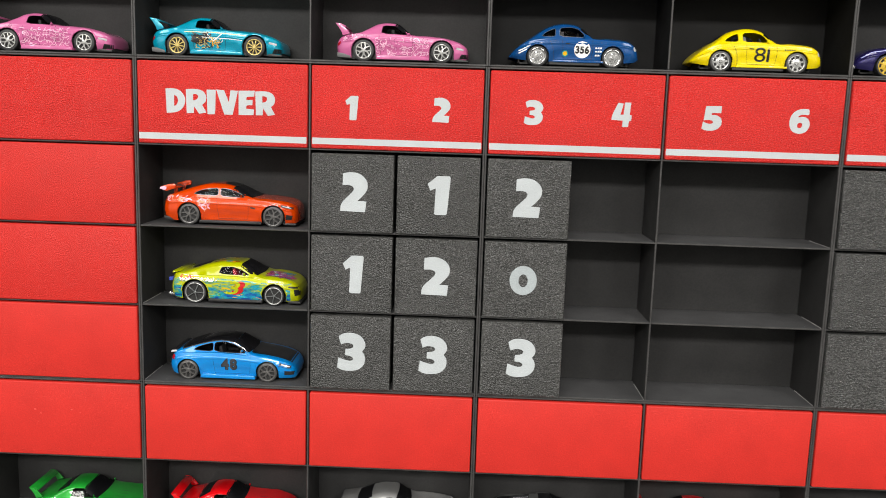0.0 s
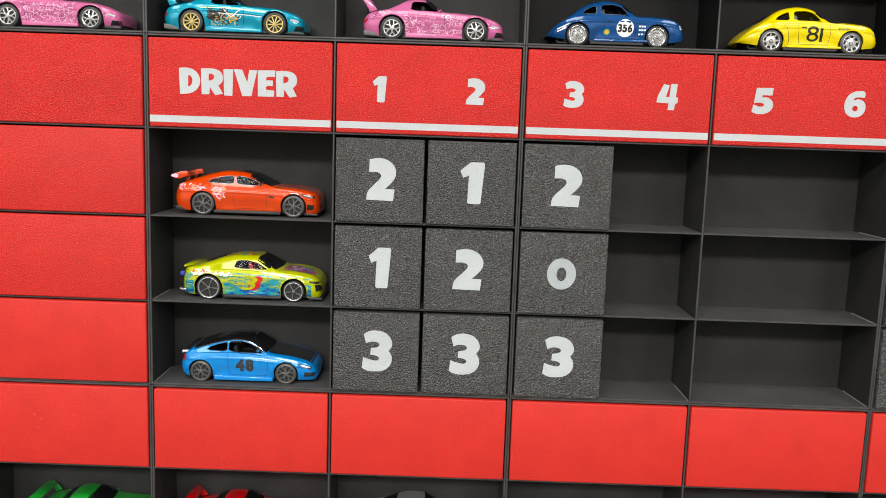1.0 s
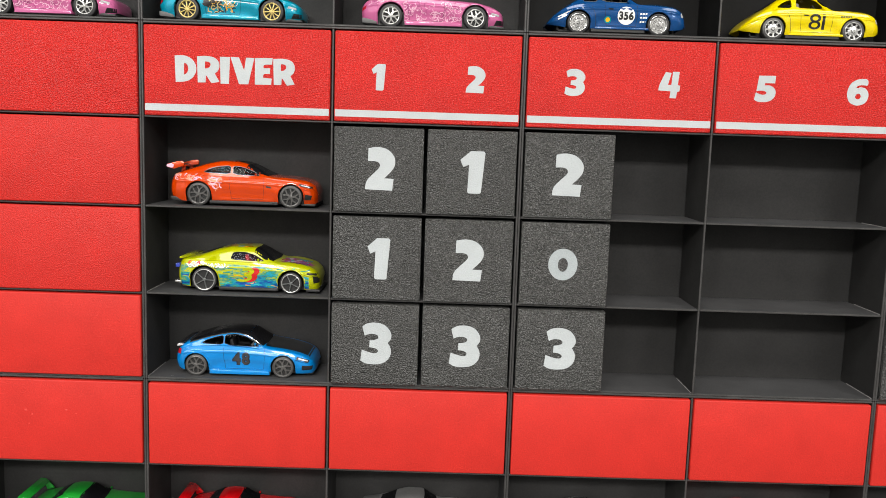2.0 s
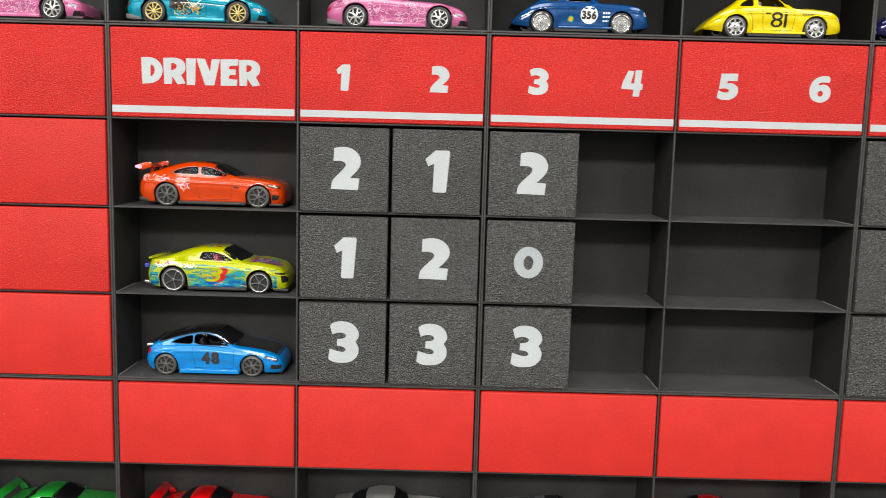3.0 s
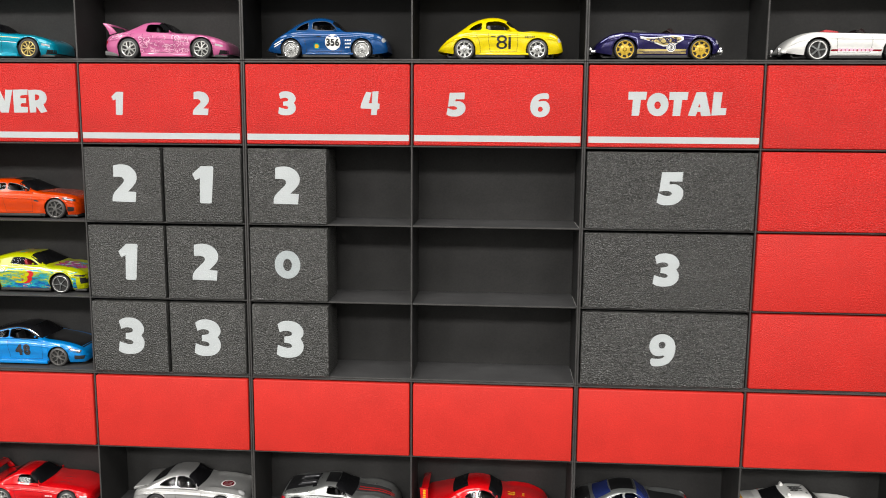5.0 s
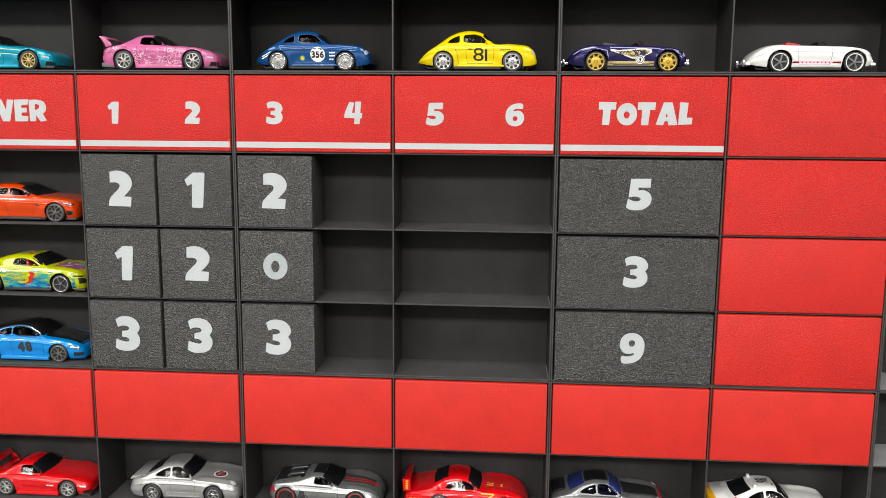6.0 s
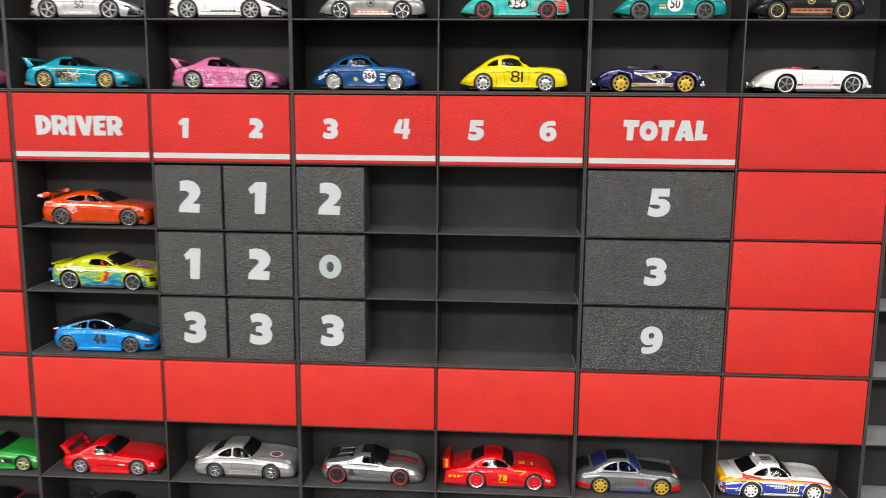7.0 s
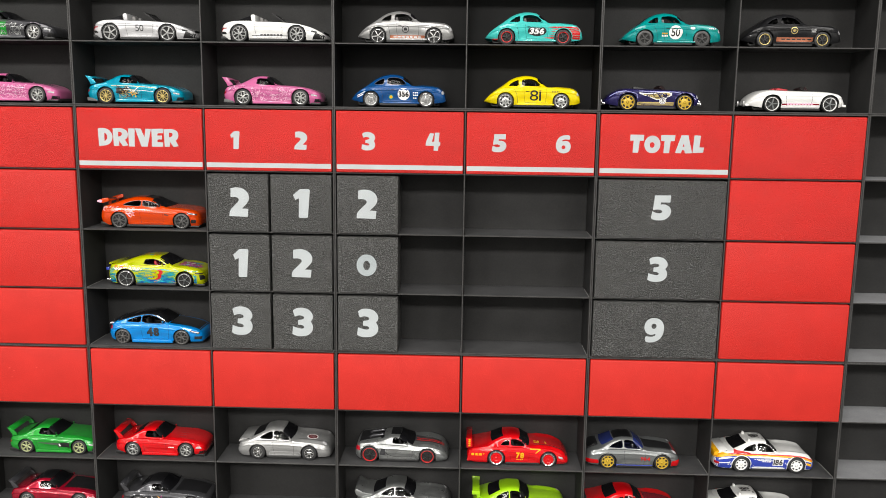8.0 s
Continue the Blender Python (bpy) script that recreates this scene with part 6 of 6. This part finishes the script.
def rear_engine(kind, colour, x_rear, row, label, stretch, side_mat=GLASS, trim=None, shield=None, rear=None, wheel=None):
    car = Car(kind, colour, x_rear, row, label, stretch=stretch, y_near=6.5, wheel=wheel)
    # Silver and bare metal get window edges in the painted gap shade.
    car.windows(side_mat, shield or GLASS, rear or GLASS, trim or (SHADE_LINE if colour in ("silver", "zamac") else None))
    return car


car = rear_engine("rearengine", "silver", 27.5, 5, "silver toy sports coupe with black tyres and red hood badge", (14.7, 51.0, 66), CLEAR)
car.doors(25.4, 40.0, 3.6, 13.2)
round_lamps(car)
car.plank("rear_wing", [(0.6, 11.2), (9.0, 14.0), (9.8, 14.9), (1.6, 13.6), (0.4, 12.4)], -11.4, 11.4, PAINTS["silver"], 0.6)
car.disc("hood_badge", 51.5, -2.0, 4.0, PALE, 4.4, way="top")
car.disc("hood_badge_face", 51.5, -2.0, 3.2, PAINTS["crimson"], 3.6, way="top", off=0.1)
for y in (-3.6, -2.0, -0.4):
    car.stroke("hood_badge_line", [(49.4, y), (53.6, y)], 0.6, PAINTS["silver"], way="top", off=0.14, n=8)
for pts in ([(22.4, 3.6), (45.2, 3.6)], [(23.6, 5.9), (43.8, 5.9)], [(22.4, 3.6), (23.6, 5.9)], [(45.2, 3.6), (43.8, 5.9)]):
    car.stroke("sill_print", pts, 0.3, PAINTS["pearl"], off=0.06, n=24)
car.mirror(38.4, 14.0)
car.wheels(CHROME, 5, "split", TYRE, ratio=0.64)

car = Car("supercar", "zamac", 106.5, 5, "bare metal toy supercar, red hood stripe, red-rimmed wheels", y_near=6.5)
car.windows(GLASS)
car.patch("engine_cover", [(2.5, y) for y in np.linspace(-9.6, 9.6, 9)], [(19.0, y) for y in np.linspace(-7.4, 7.4, 9)], PAINTS["black"], way="top", off=0.06, nu=16, nv=14)
for s in (-1, 1):
    car.plank("roll_hoop", [(8.0, 14.6), (11, 16.8), (19, 17.8), (20.0, 16.6), (12, 15.2)], s * 4.2 - 1.6, s * 4.2 + 1.6, PAINTS["gunmetal"], 0.6)
car.patch("roof_panel", [(24.6, y) for y in np.linspace(-6.6, 6.6, 9)], [(31.4, y) for y in np.linspace(-6.8, 6.8, 9)], PAINTS["black"], way="top", off=0.06, nu=14, nv=10)
for y in (-2.6, 0.6):
    car.stroke("hood_stripe", [(42.4, y), (62.0, y * 0.6)], 1.2, RUBY, way="top", off=0.08, n=24)
car.patch("hood_panel", [(41.0, y) for y in np.linspace(-5.6, 5.6, 9)], [(60.0, y) for y in np.linspace(-4.0, 4.0, 9)], PAINTS["gunmetal"], way="top", off=0.05, nu=14, nv=14)
car.patch("air_intake", [(17.0, 6.0), (21.4, 5.2)], [(18.4, 10.6), (20.8, 10.6)], PAINTS["gunmetal"], off=0.07, nu=6, nv=6)
car.doors(21.6, 40.0, 3.4, 12.4)
car.patch("tail_light", [(0.3, 8.4), (3.6, 8.8)], [(0.5, 11.0), (3.0, 11.6)], TAIL, off=0.1, nu=8, nv=5)
# A dark stroke paints in shade along the crease of the side.
car.stroke("fender_line", [(17.2, 11.6), (20.4, 8.6), (23.0, 5.8), (27.5, 4.4), (40.0, 4.6)], 0.3, SHADE_LINE, off=0.05, n=30)
car.lamps((0.90, 0.68), rear=False)
car.mirror(36.2, 13.2)
car.wheels(INK, 5, "plain", TYRE, ratio=0.84, lip=RUBY)


def racer(x_rear, row, label, number, wing_mat):
    car = rear_engine("racer", "red", x_rear, row, label, None, GLASS, PAINTS["crimson"] if number else None, shield=GLASS)
    for s in (-1, 1):
        car.plank("wing_plate", [(-0.4, 12.0), (3.8, 12.4), (3.4, 18.9), (-1.0, 19.3)], s * 12.8 - 0.5, s * 12.8 + 0.5, wing_mat, 0.2)
    car.plank("wing_blade", [(-0.6, 16.2), (3.4, 17.2), (3.4, 17.9), (-0.6, 17.0)], -12.4, 12.4, wing_mat, 0.15)
    car.plank("tail_panel", [(-0.3, 3.2), (14.0, 3.4), (14.2, 11.0), (1.5, 10.8)], -15.0, -13.6, PAINTS["red"], 0.4)
    car.doors(29.6, 43.0, 3.6, 13.0, PAINTS["crimson"])
    car.patch("headlight", [(63.6, 6.6), (66.6, 5.4)], [(63.4, 7.8), (66.8, 6.6)], LENS, off=0.1, nu=6, nv=4)
    car.mirror(41.6, 14.2)
    return car


car = racer(195.0, 5, "red racing toy car with tall rear wing, number 78", True, PAINTS["red"])
car.text("78", 36.8, 8.0, 4.6, 5.6, PAINTS["amber"], bold=0.05)
car.bars(34.5, 39.4, 4.7, 0.6, PAINTS["amber"], 4)
for i, (x, w) in enumerate(((3.0, 2.4), (5.8, 2.0), (8.2, 2.6), (11.2, 2.0))):
    car.plank("side_letters", [(x, 7.4), (x + w * 0.8, 7.4), (x + w * 0.8, 9.0), (x, 9.0)], -15.06, -14.98, PAINTS["amber"], 0.0)
for i in range(4):
    car.plank("wing_letters", [(0.9, 13.2 + 1.4 * i), (2.3, 13.2 + 1.4 * i), (2.2, 14.2 + 1.4 * i), (0.9, 14.2 + 1.4 * i)], -13.36, -13.28, PAINTS["amber"], 0.0)
car.text("78", 48.6, -3.4, 4.0, 4.6, PAINTS["amber"], bold=0.05, way="top", turn=-90)
for y in (-4.6, -3.2, -1.8):
    car.stroke("hood_letters", [(54.6, y), (55.8, y)], 0.9, PAINTS["amber"], way="top", n=4)
car.stroke("arrow_stripe", [(43.8, 12.6), (51.2, 12.4), (47.4, 10.0)], 0.6, PAINTS["amber"], off=0.1, n=20)
car.wheels(PAINTS["red"], 5, "disc", TYRE, ratio=0.84, lip=CHROME)

car = rear_engine("rearengine", "steel", 272.2, 5, "grey toy sports coupe, black hood, red bumpers, yellow wheels", (15.2, 52.6, 65.5), BLUE_GLASS, PAINTS["steel"], BLUE_GLASS, BLUE_GLASS)
car.patch("hood_panel", [(41.0, y) for y in np.linspace(-7.4, 7.4, 9)], [(61.0, y) for y in np.linspace(-5.6, 5.6, 9)], PAINTS["black"], way="top", off=0.06, nu=14, nv=14)
car.patch("roof_panel", [(19.6, y) for y in np.linspace(-6.8, 6.8, 9)], [(32.6, y) for y in np.linspace(-7.0, 7.0, 9)], PAINTS["black"], way="top", off=0.06, nu=14, nv=12)
car.plank("engine_lid", [(1.6, 11.6), (8.6, 14.6), (9.0, 15.2), (6.0, 15.0), (1.4, 12.6)], -7.6, 7.6, PAINTS["black"], 0.4)
car.band("front_bumper", 57.5, 65.3, 2.4, [(57.5, 6.2), (65.3, 7.4)], PAINTS["red"], off=0.12, nv=5, label="red front bumper")
car.patch("front_bumper_top", [(61.8, y) for y in np.linspace(-9.4, 9.4, 11)], [(65.2, y * 0.9) for y in np.linspace(-9.4, 9.4, 11)], PAINTS["red"], way="top", off=0.1, nu=16, nv=6)
car.band("rear_bumper", 0.3, 9.6, 3.6, [(0.3, 7.0), (9.6, 6.6)], PAINTS["red"], off=0.12, nv=5, label="red rear bumper")
car.text("964", 41.0, 7.9, 2.9, 6.6, RUBY, bold=0.03)
car.plank("sill", [(21.2, 1.6), (46.4, 1.6), (46.2, 3.0), (21.4, 3.0)], -13.7, 13.7, PAINTS["blue"], 0.25)
car.doors(26.4, 40.6, 3.6, 13.2)
round_lamps(car)
car.mirror(38.6, 14.0)
car.wheels(PAINTS["ochre"], 8, "steel", TYRE, ratio=0.80)


def rally(x_rear, row, label):
    car = rear_engine("rearengine", "white", x_rear, row, label, (18.4, 56.0, 69.0), CLEAR, PAINTS["white"], GLASS, GLASS, wheel=5.7)
    car.band("blue_side", 0.8, 67.8, 2.4, [(0.8, 9.4), (8, 11.4), (16, 11.9), (30, 11.9), (50, 11.3), (60, 10.3), (67.8, 7.4)], PAINTS["blue"], off=0.06, nu=70, nv=6, label="blue lower side")
    for mat, lo, hi in ((PAINTS["amber"], 0.0, 0.9), (RUBY, 0.9, 1.7)):
        line = [(0.8, 9.4), (8, 11.4), (16, 11.9), (30, 11.9), (50, 11.3), (60, 10.3), (67.8, 7.4)]
        car.band("side_stripe", 0.8, 67.4, [(x, z + lo) for x, z in line], [(x, z + hi) for x, z in line], mat, off=0.09, nu=70, nv=3)
    car.patch("tail_stripe", [(0.8, 9.4), (11, 12.0)], [(0.7, 11.0), (6, 13.0), (10.5, 13.2)], PAINTS["amber"], off=0.12, nu=16, nv=6)
    car.patch("red_flash", [(12.6, 13.4), (24.5, 13.5)], [(13.6, 15.2), (15.2, 15.2), (23.8, 13.8)], RUBY, off=0.13, nu=14, nv=5)
    car.patch("number_panel", [(39.8, 5.2), (46.8, 5.2)], [(39.8, 10.9), (46.8, 10.9)], PALE, off=0.12, nu=8, nv=6, both=False)
    car.text("186", 43.3, 8.0, 4.6, 6.2, INK, bold=0.04, off=0.17)
    car.bars(27.0, 38.6, 9.8, 0.5, PALE, 8, off=0.1)
    car.bars(32.4, 38.6, 8.2, 0.9, PALE, 4, off=0.1)
    car.bars(9.0, 13.6, 5.8, 0.8, PALE, 3, off=0.1)
    car.text("186", 30.4, 0.0, 7.0, 6.4, INK, bold=0.04, way="top", turn=-90, name="roof_number")
    for y in (-5.2, -4.2, 4.6):
        car.stroke("roof_print", [(34.4, y), (35.2, y + 1.0)], 0.8, INK, way="top", n=4)
    car.plank("roof_lamp", [(23.6, 19.9), (24.2, 21.8), (25.4, 21.6), (25.8, 19.9)], -8.0, -5.6, PAINTS["white"], 0.4)
    car.plank("roof_lamp", [(23.6, 19.9), (24.2, 21.8), (25.4, 21.6), (25.8, 19.9)], 5.6, 8.0, PAINTS["white"], 0.4)
    car.plank("rear_wing", [(0.4, 11.0), (9.4, 14.0), (10.0, 14.8), (1.0, 13.4)], -11.2, 11.2, PAINTS["white"], 0.5)
    car.plank("wing_edge", [(-0.8, 10.4), (2.4, 11.4), (3.6, 14.1), (0.0, 13.5)], -12.6, 12.6, PAINTS["amber"], 0.5)
    car.patch("tail_light", [(0.4, 6.0), (3.2, 5.4)], [(0.4, 7.6), (3.4, 7.2)], TAIL, off=0.15, nu=6, nv=4)
    car.patch("headlight", [(62.4, 6.6), (66.2, 4.8)], [(62.6, 8.0), (66.4, 6.4)], PAINTS["amber"], off=0.15, nu=8, nv=4)
    car.doors(28.4, 43.6, 3.4, 13.0)
    car.mirror(41.0, 14.0)
    car.wheels(PAINTS["white"], 8, "steel", TYRE, ratio=0.70)
    return car


rally(363.8, 5, "white and blue rally toy car, yellow stripes, number 186")

# row 6
roadster("crimson", -140.0, 6, "dark red toy sports roadster with black roof and hood", RIM, hood=PAINTS["black"], wing_mat=PAINTS["gunmetal"])
car = roadster("gunmetal", -59.2, 6, "dark grey toy sports roadster with scattered prints", RIM, hood=PAINTS["black"], wing_mat=PAINTS["gunmetal"])
swirls(car, 18, 40, 4, 11, [PAINTS["amber"], PAINTS["magenta"], PALE, PAINTS["copper"]], 16, 14, 0.5)
car = rear_engine("rearengine", "zamac", 113.2, 6, "bare metal toy sports coupe with large rear wing", (17.0, 54.0, 67.5), CLEAR)
car.plank("rear_wing", [(-1.0, 17.2), (0.6, 18.4), (6.0, 15.6), (13.0, 15.0), (12.6, 13.6), (3.0, 12.0), (0.2, 13.8)], -11.6, 11.6, PAINTS["zamac"], 0.6)
round_lamps(car)
car.doors(27.4, 41.6, 3.6, 13.2)
car.wheels(CHROME, 5, "dish", TYRE, ratio=0.7)
car = rear_engine("rearengine", "lime", 194.4, 6, "lime green toy sports coupe with rear wing", (15.0, 52.0, 66), GLASS)
for s in (-1, 1):
    car.plank("wing_post", [(3.0, 12.0), (5.4, 13.0), (3.6, 18.2), (1.6, 18.2)], s * 7.4 - 0.4, s * 7.4 + 0.4, PAINTS["lime"], 0.15)
car.plank("wing_blade", [(-0.6, 18.4), (4.4, 18.2), (4.6, 18.8), (-0.4, 19.4)], -11.8, 11.8, PAINTS["lime"], 0.2)
for s in (-1, 1):
    car.plank("wing_plate", [(-0.8, 17.0), (4.8, 17.0), (4.8, 19.4), (-0.8, 19.8)], s * 12.0 - 0.3, s * 12.0 + 0.3, PAINTS["lime"], 0.1)
round_lamps(car)
car.doors(25.4, 40.0, 3.6, 13.2)
car.wheels(CHROME, 5, "split", TYRE)
car = racer(275.8, 6, "red toy racing coupe with black rear wing", False, PAINTS["black"])
car.patch("hood_panel", [(45.0, y) for y in np.linspace(-6.0, 6.0, 9)], [(66.0, y) for y in np.linspace(-5.0, 5.0, 9)], PAINTS["crimson"], way="top", off=0.06, nu=14, nv=14)
car.wheels(CHROME, 5, "split", TYRE)
rally(360.4, 6, "white and blue rally toy car, yellow stripes, number 186")


# crumbs of pale dust on some floors
rng = random.Random(77)
bm = bmesh.new()
for c, r, n in ((0, 1, 5), (0, 2, 2), (0, 3, 2), (3, 2, 3), (4, 3, 2), (4, 1, 2), (3, 5, 2), (0, 5, 2), (2, 6, 2)):
    x0, x1, z0, z1 = cell(c, r)
    for _ in range(n):
        s = rng.uniform(0.00007, 0.00015)
        spot = (rng.uniform(x0 + 0.003, x1 - 0.003), FRONT + rng.uniform(0.001, 0.006), z0 + s * 0.5)
        bmesh.ops.create_icosphere(bm, subdivisions=1, radius=1, matrix=Matrix.Translation(spot) @ Matrix.Rotation(rng.uniform(0, 6), 4, "Z") @ Matrix.Diagonal((s * rng.uniform(1, 3), s, s * 0.6, 1)))
tagged(part("dust", bm, LEAK_AND_DUST), "pale dust crumbs lying on the rack floors", "dust", kind="stuff")
